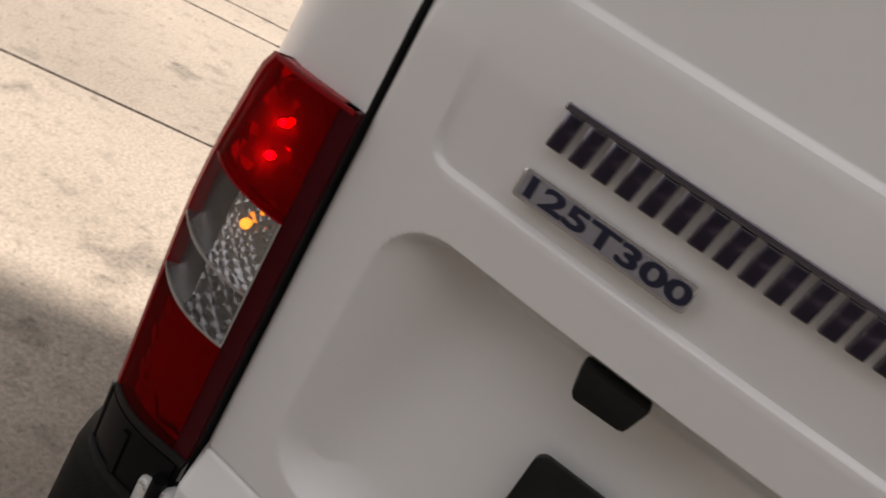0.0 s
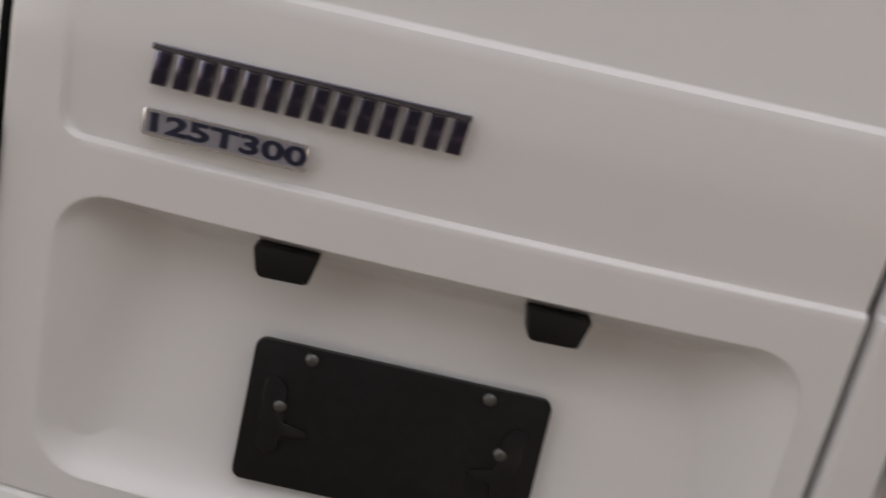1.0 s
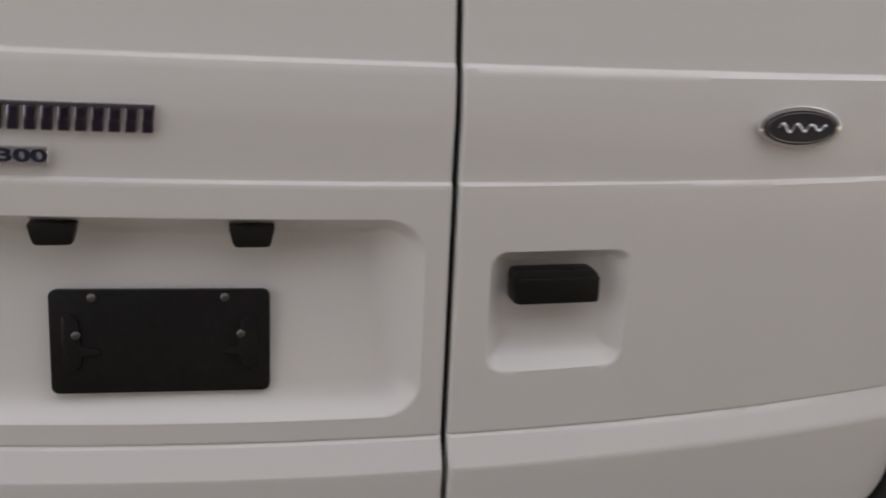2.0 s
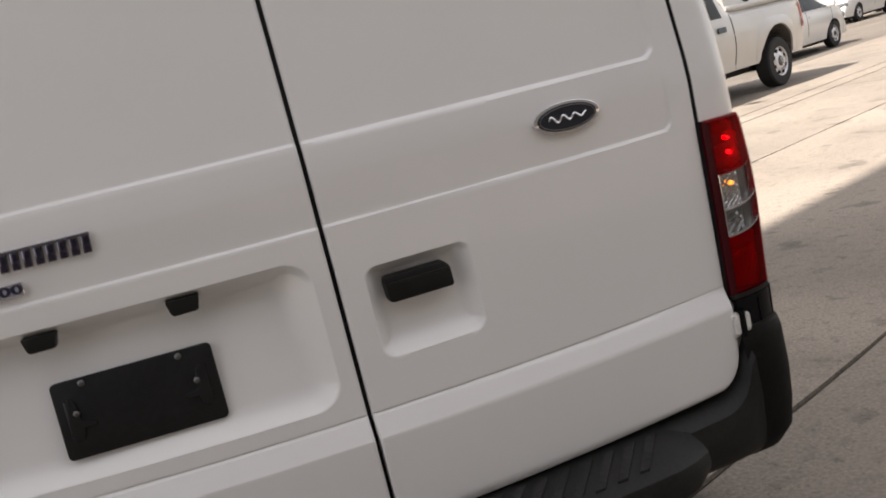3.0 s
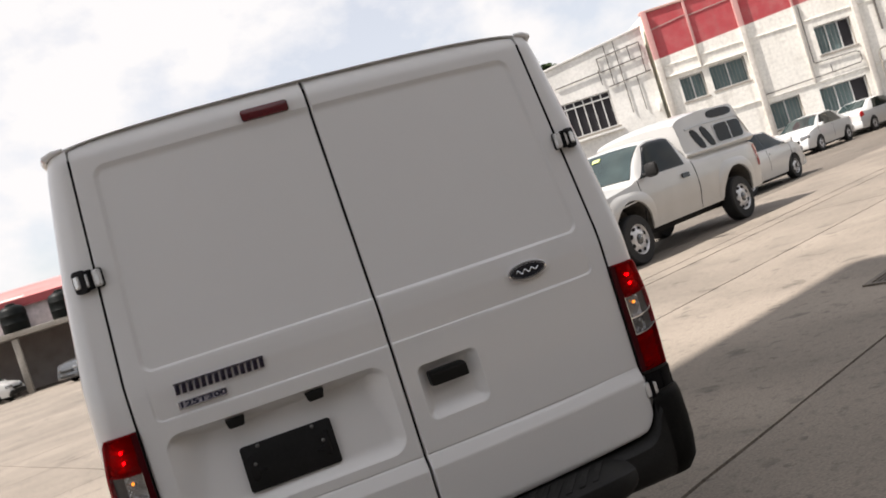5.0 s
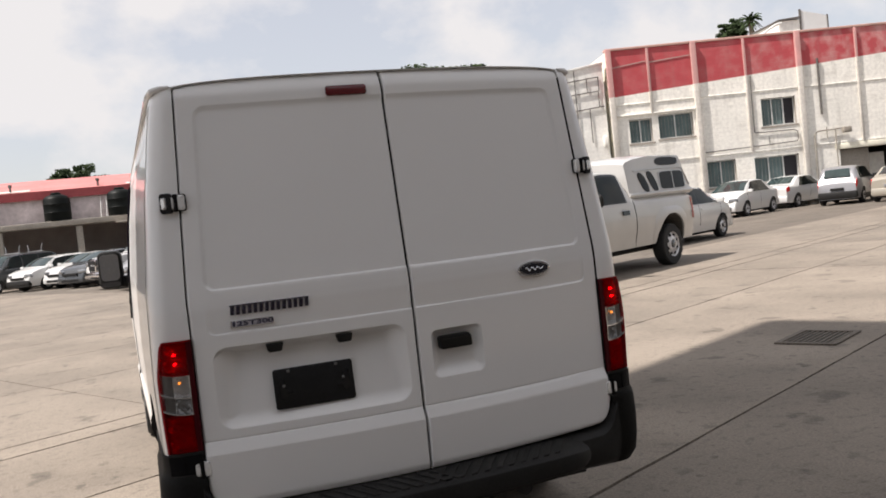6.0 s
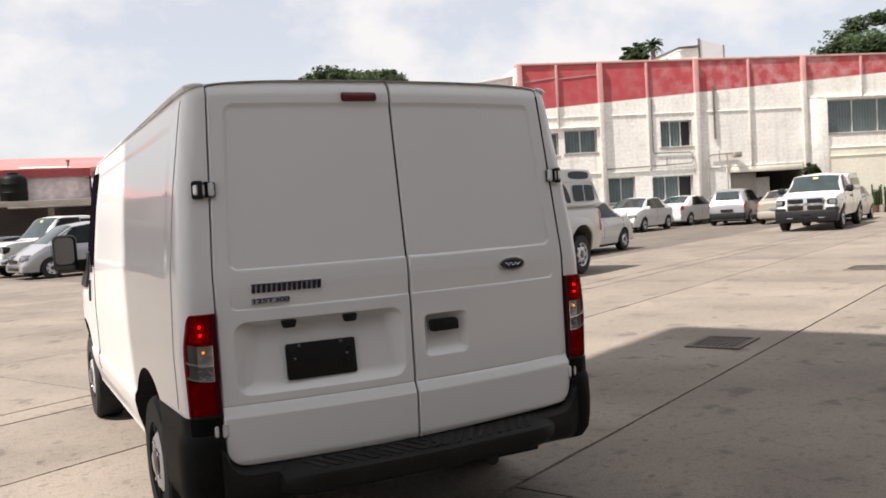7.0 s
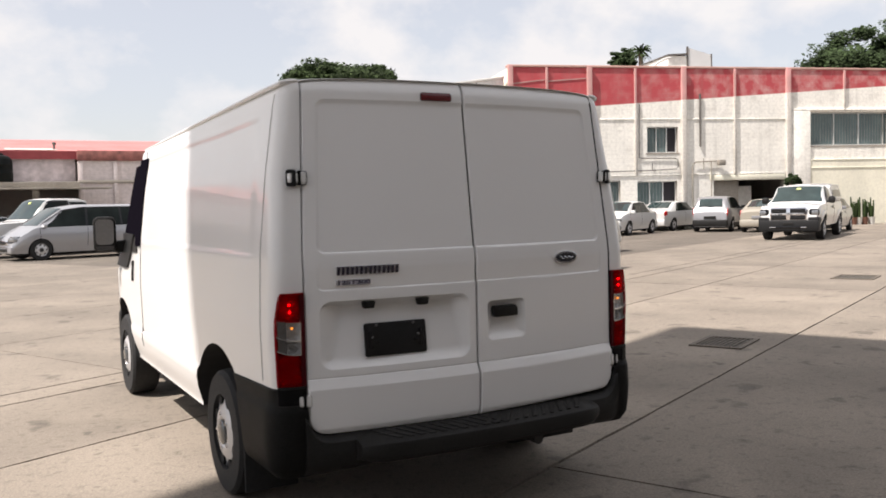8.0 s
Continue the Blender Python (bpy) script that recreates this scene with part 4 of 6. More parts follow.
    part("exhaust", tube([(XC + 0.45, 1.3, 0.27), (XC + 0.45, 0.6, 0.27), (XC + 0.47, 0.22, 0.25)], 0.03, 10), DARKRIM, van)
    build_bumper(van)
    return van


build_van()


# ---- unseen: a canopy added to cast the van's shade, a hall to cut skylight ----
def build_light_blockers():
    h = 15.5
    tip = Vector((5.0, 3.92)) + SUN_AZ * (h / math.tan(SUN_EL))    # the roof corner whose shadow falls beside the van
    a, n = Vector((0.9146, 0.4043)), Vector((0.4043, -0.9146))          # along the eaves, and back from them
    m = Matrix(((-a.x, n.x, 0, tip.x), (-a.y, n.y, 0, tip.y), (0, 0, 1, 0), (0, 0, 0, 1)))
    grey = mat("grey_render", (0.17, 0.16, 0.15), 0.85, grain=0.1, grain_scale=20, stain=0.15, stain_scale=0.4, bump=0.2)
    # invented caster for the shadow beside the van; its depth sets the skylight
    c = thing("canopy", "unseen high canopy roof added to cast the shade", "canopy", kind="structure")
    bm = bmesh.new()
    add_box(bm, 0, 16, 0, 6.8, h, h + 0.3, 0.0, m)
    bmesh.ops.recalc_face_normals(bm, faces=bm.faces)
    part("roof", bm, grey, c, smooth=False)
    for s, d in ((15.4, 0.6), (15.4, 6.2)):
        p = m @ Vector((s, d, 0))
        part("post", lathe([(0.15, 0), (0.15, h - 0.002)], 16, "z", centre=(p.x, p.y, 0)), grey, c)
    # unseen; added to hold skylight off the rear doors
    b = thing("hall_building", "unseen hall added behind the yard to cut skylight", "building", kind="structure")
    part("wall", box(-9.0, 34.0, -24.0, -8.5, -0.1, 8.6), grey, b, smooth=False)


build_light_blockers()


# ---- parked vehicles ----
class Shell:
    """A smooth car body: a side outline swept with a cabin that narrows upwards. y runs forward, z up."""

    def __init__(self, length, width, tops, belt, floor=0.24, tumble=0.74, nose=0.16, crown=0.05):
        self.L, self.W, self.tops, self.belt, self.floor, self.tumble, self.nose, self.crown = length, width, tops, belt, floor, tumble, nose, crown

    def top(self, y):
        return sum(lerp_table(y + d, self.tops) for d in (-0.07, 0.0, 0.07)) / 3

    def half(self, y):
        e = max(0.0, (abs(y) - (self.L / 2 - 0.75)) / 0.75)
        return self.W / 2 * (1 - self.nose * e ** 2.4)

    def at(self, y, v, out=0.0):
        """v -1..1 across: 0 roof middle, 0.35 roof rail, 0.65 waist, 1 sill."""
        s, v = (-1 if v < 0 else 1), abs(v)
        zt, w = self.top(y), self.half(y)
        zb = min(self.belt, zt - 0.05)
        cab = smooth(0.0, 0.42, zt - self.belt)
        xr = w * (0.90 + (self.tumble - 0.90) * cab)
        rail = zt - self.crown
        xb = w * 0.965
        if v <= 0.35:
            t = v / 0.35
            x, z = xr * t, zt - self.crown * t ** 2.6
        elif v <= 0.65:
            t = (v - 0.35) / 0.30
            x, z = xr + (xb - xr) * (t ** 0.85), rail + (zb - rail) * t
        else:
            t = (v - 0.65) / 0.35
            x = w * (0.965 + 0.035 * math.sin(math.pi * min(1.0, t * 1.25)) - 0.06 * max(0.0, t - 0.55) ** 2 * 4)
            z = zb + (self.floor - zb) * t
        return Vector((s * (x + out * smooth(0.1, 0.5, v)), y, z + out * (1 - smooth(0.2, 0.6, v))))

    def body(self, n=64, m=22):
        bm = bmesh.new()
        rows = []
        for i in range(n + 1):
            t = i / n
            y = self.L / 2 * (2 * t - 1)
            y = self.L / 2 * math.copysign(abs(2 * t - 1) ** 0.9, 2 * t - 1)
            rows.append([bm.verts.new(self.at(y, -1 + 2 * k / (2 * m))) for k in range(2 * m + 1)])
        for a, b in zip(rows, rows[1:]):
            for k in range(2 * m):
                bm.faces.new((a[k], a[k + 1], b[k + 1], b[k]))
            bm.faces.new((a[-1], a[0], b[0], b[-1]))
        bm.faces.new(rows[0])
        bm.faces.new(rows[-1][::-1])
        bmesh.ops.recalc_face_normals(bm, faces=bm.faces)
        return bm

    def pane(self, yt0, yt1, yb0, yb1, v0=0.385, v1=0.625, out=0.006, side=1, nu=10, nv=6):
        """A panel on the shell between roof rail (t) and waist (b), between two slanting edges."""
        def f(u, v, deep=0.0):
            a, b = yt0 + (yb0 - yt0) * v, yt1 + (yb1 - yt1) * v
            return self.at(a + (b - a) * u, side * (v0 + (v1 - v0) * v), out - deep)
        return patch(f, nu, nv, lambda u, v: f(u, v, 0.02))

    def screen(self, y0, y1, out=0.008, spread=0.31, bow=0.10, off=0.014):
        """A windscreen or rear window across the car."""
        def f(u, v, deep=0.0):
            k = 2 * u - 1
            return self.at(y0 + (y1 - y0) * v + (-bow if y0 > 0 else bow) * k * k * 0.5, k * spread, out - deep) + Vector((0, math.copysign(off, y0) if deep == 0 else 0, 0))
        return patch(f, 12, 8, lambda u, v: f(u, v, 0.02))


def arches(ob, axles, r, w, depth=0.42):
    tool = bmesh.new()
    for y in axles:
        for s in (-1, 1):
            lathe([(r, s * (w - depth)), (r, s * (w + 0.3))], 28, "x", tool, (0, y, r * 0.80))
    cut(ob, tool)


def car(name, label, category, paint, length, width, height, kind, at, wheel_r=0.31, group="parked cars", spokes=7, bumper=None, rack=False):
    """A parked road car built round a swept shell. kind: sedan, hatch, suv, minivan."""
    L, H, h = length, height, length / 2
    if kind == "sedan":
        tops = [(-h, 0.85), (-h + 0.08, 1.02), (-h + 0.58, 1.07), (-h + 1.36, H - 0.03), (-0.15, H), (0.50, H - 0.05), (1.28, 1.04), (h - 0.36, 0.92), (h - 0.12, 0.82), (h - 0.03, 0.68), (h, 0.5)]
        wind, rearw = (0.54, 1.22), (-h + 0.66, -h + 1.28)
        sides = [(-0.05, 0.48, -0.03, 1.14), (-h + 1.50, -0.12, -h + 1.08, -0.10)]
        belt = 0.95
    elif kind in ("hatch", "suv"):
        b = 0.95 if kind == "hatch" else 1.05
        tops = [(-h, 0.78), (-h + 0.08, 1.05), (-h + 0.38, H - 0.10), (-h + 0.7, H), (-0.1, H), (0.55, H - 0.07), (1.2, b + 0.08), (h - 0.36, b - 0.03), (h - 0.12, b - 0.12), (h - 0.03, 0.70), (h, 0.5)]
        wind, rearw = (0.58, 1.14), (-h + 0.10, -h + 0.40)
        sides = [(0.05, 0.50, 0.05, 1.05), (-0.85, -0.03, -0.85, -0.03), (-h + 0.62, -0.93, -h + 0.50, -0.93)]
        belt = b
    else:
        tops = [(-h, 0.8), (-h + 0.08, 1.15), (-h + 0.35, H - 0.08), (-h + 0.7, H), (0.3, H), (1.0, H - 0.10), (1.85, 1.12), (h - 0.3, 0.86), (h - 0.05, 0.66), (h, 0.5)]
        wind, rearw = (1.03, 1.80), (-h + 0.10, -h + 0.36)
        sides = [(0.20, 0.93, 0.25, 1.68), (-0.95, 0.12, -0.95, 0.17), (-h + 0.60, -1.03, -h + 0.50, -1.03)]
        belt = 1.05
    sh = Shell(L, width, tops, belt)
    c = thing(name, label, category, group, at)
    body = part("body", sh.body(), [paint, WELL], c, "", sharp=45)
    fa, ra = h - 0.86, -h + 0.84
    arches(body, (fa, ra), wheel_r + 0.055, width / 2)
    part("windscreen", sh.screen(wind[1] + 0.03, wind[0] - 0.03, spread=0.335), WINGLASS, c, "pale reflecting windscreen")
    part("rear_window", sh.screen(rearw[0], rearw[1], spread=0.29) if kind == "sedan" else sh.screen(rearw[0] + 0.05, rearw[1] - 0.02, spread=0.27, bow=0.03, off=0.05), WINGLASS, c, "dark rear window")
    for s in (-1, 1):
        a, b = sides[-1], sides[0]
        part("window_surround", sh.pane(a[0] - 0.03, b[1] + 0.03, a[2] - 0.03, b[3] + 0.05, 0.368, 0.640, 0.003, s, 24), GLOSSBLACK, c, "black window surround")
        for q in sides:
            part("side_window", sh.pane(*q, 0.382, 0.632, 0.008, s), CABGLASS, c, "dark side window")
        part("window_trim", sh.pane(a[2] - 0.03, b[3] + 0.05, a[2] - 0.03, b[3] + 0.05, 0.640, 0.650, 0.006, s, 24, 1), ALUDULL if kind in ("sedan", "minivan") else PLASTIC, c)
        part("body_crease", sh.pane(-h + 0.30, h - 0.60, -h + 0.30, h - 0.60, 0.735, 0.745, 0.007, s, 30, 1), paint, c)
        # door gaps are black strips on the shell, their shade in the colour
        part("door_gap", sh.pane(sides[0][0] - 0.045, sides[0][0] - 0.030, sides[0][2] - 0.045, sides[0][2] - 0.030, 0.37, 0.92, 0.002, s, 1, 14), BLACK, c)
        part("door_gap", sh.pane(sides[0][3] + 0.05, sides[0][3] + 0.065, sides[0][3] + 0.03, sides[0][3] + 0.045, 0.64, 0.92, 0.002, s, 1, 8), BLACK, c)
        part("door_handle", sh.pane(0.02, 0.20, 0.02, 0.20, 0.70, 0.725, 0.022, s, 2, 2), paint, c)
        part("side_sill", sh.pane(ra + wheel_r + 0.08, fa - wheel_r - 0.08, ra + wheel_r + 0.08, fa - wheel_r - 0.08, 0.93, 1.0, 0.006, s, 10, 2), PLASTIC if kind == "suv" else paint, c)
        p = sh.at(sides[0][3] - 0.08, s * 0.63)
        part("door_mirror", box(p.x - 0.10 + s * 0.10, p.x + 0.10 + s * 0.10, p.y - 0.05, p.y + 0.06, p.z - 0.02, p.z + 0.12, 0.03), paint if kind != "suv" else PLASTIC, c)
        part("headlamp", box(-0.19, 0.19, -0.16, 0.06, -0.075, 0.075, 0.045, Matrix.Translation((s * width * 0.355, h - 0.09, 0.685)) @ Matrix.Rotation(radians(-22 * s), 4, "Z")), HEADLAMP, c, "clear headlamp")
        part("tail_lamp", sh.pane(-h + 0.03, -h + (0.16 if kind != "sedan" else 0.24), -h + 0.02, -h + (0.15 if kind != "sedan" else 0.22), 0.54 if kind != "sedan" else 0.48, 0.74, 0.008, s, 5, 5), TAILRED, c, "red tail lamp")
        for y in (fa, ra):
            wheel(c, s * (width / 2 - 0.11), y, wheel_r, 0.19, s, spokes)
    bm_ = bumper or paint
    part("front_bumper", box(-width * 0.43, width * 0.43, h - 0.16, h + 0.05, 0.24, 0.50, 0.06), bm_, c)
    part("grille", box(-width * 0.24, width * 0.24, h - 0.10, h + 0.055, 0.53, 0.64, 0.02), PLASTIC, c)
    part("lower_grille", box(-width * 0.28, width * 0.28, h + 0.03, h + 0.062, 0.30, 0.40, 0.01), PLASTIC, c)
    part("rear_bumper", box(-width * 0.44, width * 0.44, -h - 0.06, -h + 0.18, 0.26, 0.56, 0.06), bm_, c)
    part("rear_plate_recess", box(-0.26, 0.26, -h - 0.068, -h, 0.60, 0.72, 0.01), PLASTIC if kind == "suv" else CARLIGHT, c)
    part("underbody", box(-width * 0.40, width * 0.40, -h + 0.3, h - 0.3, 0.17, 0.32, 0.02), BLACK, c)
    if rack:
        for y in (-1.35, -0.15):
            for s in (-1, 1):
                part("rack_post", tube([(s * 0.42, y, H - 0.04), (s * 0.50, y - 0.04, H + 0.34)], 0.025, 6), CARLIGHT, c, "pale roof rack post")
            part("rack_bar", box(-0.55, 0.55, y - 0.02, y + 0.02, H - 0.01, H + 0.03), CARLIGHT, c)
    if kind == "minivan":
        part("chrome_strip", box(-width * 0.30, width * 0.30, h + 0.04, h + 0.07, 0.44, 0.47, 0.006), CHROME, c)
        part("grille_surround", box(-width * 0.26, width * 0.26, h - 0.06, h + 0.050, 0.51, 0.67, 0.03), CHROME, c)
        for s in (-1, 1):
            part("headlamp_housing", box(s * 0.66 - 0.20, s * 0.66 + 0.20, h - 0.34, h - 0.05, 0.60, 0.80, 0.05), HEADLAMP, c, "clear headlamp")
            part("window_strip", sh.pane(-h + 0.55, 0.98, -h + 0.45, 1.72, 0.372, 0.385, 0.004, s, 24, 1), GLOSSBLACK, c)
    return c


def ring_pane(parent, name, sh, material, y0, y1, v0, v1, out, side, label="", n=24, power=3.2, lean=0.0):
    """A window with rounded corners lying on a shell: the outline is a squared-off oval."""
    def f(u, v, deep=0.0):
        a = 2 * math.pi * u
        c, q = math.cos(a), math.sin(a)
        cx = math.copysign(abs(c) ** (2 / power), c) * v
        cy = math.copysign(abs(q) ** (2 / power), q) * v
        return sh.at((y0 + y1) / 2 + (y1 - y0) / 2 * cx - lean * cy, side * ((v0 + v1) / 2 + (v1 - v0) / 2 * cy), out - deep)
    return part(name, patch(f, n, 4, lambda u, v: f(u, v, 0.02)), material, parent, label)


def pickup(name, label, at, L=5.35, width=2.0, H=1.90, axles=(1.72, -1.58), wheel_r=0.385, camper=True, camper_rise=0.20, chrome_grille=False, paint=CARWHITE, dark_bumper=False, group="parked pickups", crew=False, arch=0.115, nose=0.0):
    """A pickup with a cab, a load bed and often a camper shell over the bed."""
    h = L / 2
    belt = 1.27
    back = -0.30 if not crew else -0.95
    tops = [(-h, 1.34), (-h + 0.05, 1.40), (back - 0.12, 1.41), (back - 0.02, 1.60), (back + 0.06, H - 0.08), (back + 0.30, H - 0.01), (0.50, H), (0.75, H - 0.05), (1.36, 1.34), (1.48, 1.28), (h - 0.45, 1.19 + 0.6 * nose), (h - 0.12, 1.08 + nose), (h - 0.03, 0.97 + nose), (h, 0.72)]
    sh = Shell(L, width, tops, belt, floor=0.46, tumble=0.77, nose=0.09, crown=0.06)
    c = thing(name, label, "pickup truck", group, at)
    body = part("body", sh.body(96, 26), [paint, WELL], c, "", sharp=40)
    arches(body, axles, wheel_r + arch, width / 2)
    part("windscreen", sh.screen(1.39, 0.74, spread=0.335), WINGLASS, c, "pale reflecting windscreen")
    part("window_sticker", sh.screen(0.90, 0.84, 0.016, 0.035, 0.0, 0.03), STICKER, c, "small yellow sticker")
    for s in (-1, 1):
        part("window_surround", sh.pane(-0.10, 0.70, -0.12, 1.30, 0.362, 0.645, 0.003, s), GLOSSBLACK, c)
        part("side_window", sh.pane(-0.05, 0.66, -0.07, 1.22, 0.385, 0.632, 0.008, s), CABGLASS, c, "opaque door window coloured as the dim cab")
        if crew:
            part("side_window", sh.pane(-0.82, -0.14, -0.86, -0.16, 0.385, 0.632, 0.008, s), CABGLASS, c, "rear door window")
        # raised black strips paint the shaded gaps of doors and bed
        gaps = [1.36] if not crew else [back + 0.06, -0.12, 1.36]
        for y in gaps:
            part("door_gap", sh.pane(y - (0.02 if y > 1 else 0), y + 0.010 - (0.02 if y > 1 else 0), y, y + 0.010, 0.37 if y < 1 else 0.65, 0.975, 0.003, s, 1, 16), BLACK, c)
        part("door_gap", sh.pane(back - 0.055, back - 0.035, back - 0.055, back - 0.035, 0.60, 0.99, 0.004, s, 1, 12), BLACK, c, "dark strip for the shaded gap between cab and bed")
        part("door_handle", sh.pane(-0.10, 0.12, -0.10, 0.12, 0.705, 0.740, 0.03, s, 2, 2), GLOSSBLACK, c, "black door handle")
        part("rocker", sh.pane(axles[1] + wheel_r + 0.16, axles[0] - wheel_r - 0.16, axles[1] + wheel_r + 0.16, axles[0] - wheel_r - 0.16, 0.965, 1.0, 0.004, s, 8, 1), paint, c)
        part("body_crease", sh.pane(-h + 0.10, h - 0.50, -h + 0.10, h - 0.50, 0.765, 0.775, 0.008, s, 40, 1), paint, c)
        p = sh.at(1.08, s * 0.64)
        mir = part("door_mirror", box(p.x + s * 0.15 - 0.12, p.x + s * 0.15 + 0.12, p.y - 0.06, p.y + 0.06, p.z - 0.03, p.z + 0.21, 0.07), PLASTIC, c, "black door mirror")
        part("mirror_arm", box(p.x - 0.05, p.x + 0.09, p.y - 0.03, p.y + 0.03, p.z + 0.00, p.z + 0.06, 0.015), PLASTIC, mir)
        zl = 0.74 + 0.9 * nose
        lamp = part("headlamp_surround", box(s * 0.80 - 0.165, s * 0.80 + 0.165, h - 0.36, h - 0.015, zl, zl + 0.26, 0.07), GLOSSBLACK, c)
        part("headlamp", box(s * 0.83 - 0.125, s * 0.83 + 0.125, h - 0.34, h - 0.004, zl + 0.03, zl + 0.235, 0.06), HEADLAMP, lamp, "clear headlamp")
        if dark_bumper:
            part("bumper_corner", box(s * 0.80 - 0.19, s * 0.80 + 0.185, h - 0.50, h + 0.04, 0.60, zl - 0.01, 0.06), DARKGREY, c)
        part("tail_lamp", sh.pane(-h + 0.01, -h + 0.11, -h + 0.01, -h + 0.11, 0.66, 0.84, 0.014, s, 3, 5), TAILRED, c, "red tail lamp")
        for y in axles:
            wheel(c, s * (width / 2 - 0.135), y, wheel_r, 0.25, s, 8, RIM, CARGREY, 0.60)
            # squared swelling round the wheel arch
            zc, r0 = (wheel_r + arch) * 0.80, wheel_r + arch - 0.005
            lift = math.asin((sh.floor + 0.03 - zc) / r0)

            def flare(u, v, deep=0.0, y=y, s=s):
                a_ = lift + (math.pi - 2 * lift) * u
                square = 1 + 0.14 * v * math.sin(2 * a_) ** 2
                r = (r0 + 0.13 * v) * square
                yy, zz = y + r * math.cos(a_), zc + r * math.sin(a_)
                zb = min(sh.belt, sh.top(yy) - 0.05)
                k = min(1.0, max(0.0, (zz - zb) / (sh.floor - zb)))
                return sh.at(yy, s * (0.65 + 0.35 * k), 0.042 * (1 - v ** 3) * (0.35 + 0.65 * math.sin(math.pi * u)) + 0.001 - deep)
            part("wheel_arch", patch(flare, 24, 6, lambda u, v: flare(u, v, 0.03)), paint, c)
    if chrome_grille:
        zg, tg = 0.66, 1.06 + nose
        zm = (zg + tg) / 2
        g = part("grille", box(-0.61, 0.61, h - 0.12, h + 0.045, zg, tg, 0.07), CHROME, c, "chrome crossbar grille")
        for x0, x1, z0, z1 in ((-0.555, -0.055, zm + 0.03, tg - 0.05), (0.055, 0.555, zm + 0.03, tg - 0.05), (-0.555, -0.055, zg + 0.05, zm - 0.03), (0.055, 0.555, zg + 0.05, zm - 0.03)):
            hole = part("grille_opening", box(x0, x1, h + 0.025, h + 0.052, z0, z1, 0.02), BLACK, g)
            for k in (1, 2):
                z = z0 + (z1 - z0) * k / 3
                part("grille_slat", box(x0 + 0.02, x1 - 0.02, h + 0.05, h + 0.058, z - 0.005, z + 0.005), DARKGREY, hole)
    else:
        part("grille", box(-0.60, 0.60, h - 0.08, h + 0.03, 0.74, 1.04, 0.03), GLOSSBLACK, c)
        part("grille_bar", box(-0.62, 0.62, h + 0.01, h + 0.05, 0.86, 0.92, 0.01), CHROME, c)
    fb = part("front_bumper", box(-width * 0.485, width * 0.485, h - 0.42, h + 0.09, 0.30 if dark_bumper else 0.44, 0.70 if dark_bumper else 0.68, 0.07), DARKGREY if dark_bumper else CHROME, c, "dark grey bumper" if dark_bumper else "chrome bumper")
    part("lower_intake", box(-0.42, 0.42, h + 0.07, h + 0.096, 0.40, 0.50, 0.012), GLOSSBLACK, fb)
    for s in (-1, 1):
        part("tow_hook", box(s * 0.50 - 0.10, s * 0.50 + 0.10, h + 0.08, h + 0.102, 0.435, 0.465, 0.01), CHROME, fb)
    part("front_plate_bar", box(-0.16, 0.16, h + 0.085, h + 0.105, 0.54, 0.62, 0.004), CARLIGHT if not dark_bumper else PLASTIC, fb)
    part("rear_bumper", box(-width * 0.42, width * 0.42, -h - 0.12, -h + 0.04, 0.50, 0.66, 0.03), ALUDULL, c, "dull metal rear bumper")
    part("underbody", box(-width * 0.32, width * 0.32, -h + 0.3, h - 0.4, 0.34, 0.56, 0.02), BLACK, c)
    part("axle", tube([(-width / 2 + 0.2, axles[1], wheel_r), (width / 2 - 0.2, axles[1], wheel_r)], 0.06, 10), DARKRIM, c)
    if camper:
        hc = (h + back - 0.02) / 2
        yc = back - 0.03 - hc
        top = H + camper_rise
        cs = Shell(2 * hc, width * 0.955, [(-hc, 1.50), (-hc + 0.05, 1.60), (-hc + 0.24, top - 0.06), (-hc + 0.36, top), (hc - 0.80, top), (hc - 0.25, top - 0.05), (hc - 0.02, top - 0.11), (hc, top - 0.16)], 1.44, floor=1.33, tumble=0.885, nose=0.02, crown=0.06)
        shell = part("camper_shell", cs.body(48, 20), [paint], c, "white fibreglass camper shell over the bed", sharp=40)
        shell.location = (0, yc, 0)
        for s in (-1, 1) if camper_rise > 0.1 else ():
            w = ring_pane(shell, "window_frame", cs, ALUDULL, -hc + 0.24, -hc + 1.30, 0.478, 0.652, 0.008, s, power=7)
            ring_pane(w, "camper_window", cs, GLASS, -hc + 0.29, -hc + 1.25, 0.490, 0.641, 0.014, s, "dark sliding camper window", power=8)
            part("window_bar", cs.pane(-hc + 0.75, -hc + 0.78, -hc + 0.75, -hc + 0.78, 0.490, 0.641, 0.019, s, 2, 4), ALUDULL, w)
            ring_pane(shell, "roof_vent", cs, GLASS, -hc + 0.42, -hc + 1.32, 0.366, 0.436, 0.010, s, "dark upper window")
            for k in range(2):
                y0 = -hc + 1.42 + 0.34 * k
                ring_pane(shell, "louvre", cs, GLASS, y0, y0 + 0.24, 0.476, 0.658, 0.010, s, "tall dark louvre", 20, 2.4, 0.11)
            part("camper_rail", cs.pane(-hc + 0.02, hc - 0.25, -hc + 0.02, hc - 0.25, 0.452, 0.464, 0.018, s, 16, 1), ALUDULL, shell, "metal rain rail")
        for s in (-1, 1) if camper_rise <= 0.1 else ():
            part("camper_window", cs.pane(-hc + 0.25, hc - 0.35, -hc + 0.20, hc - 0.25, 0.47, 0.63, 0.010, s), GLASS, shell, "long dark camper window")
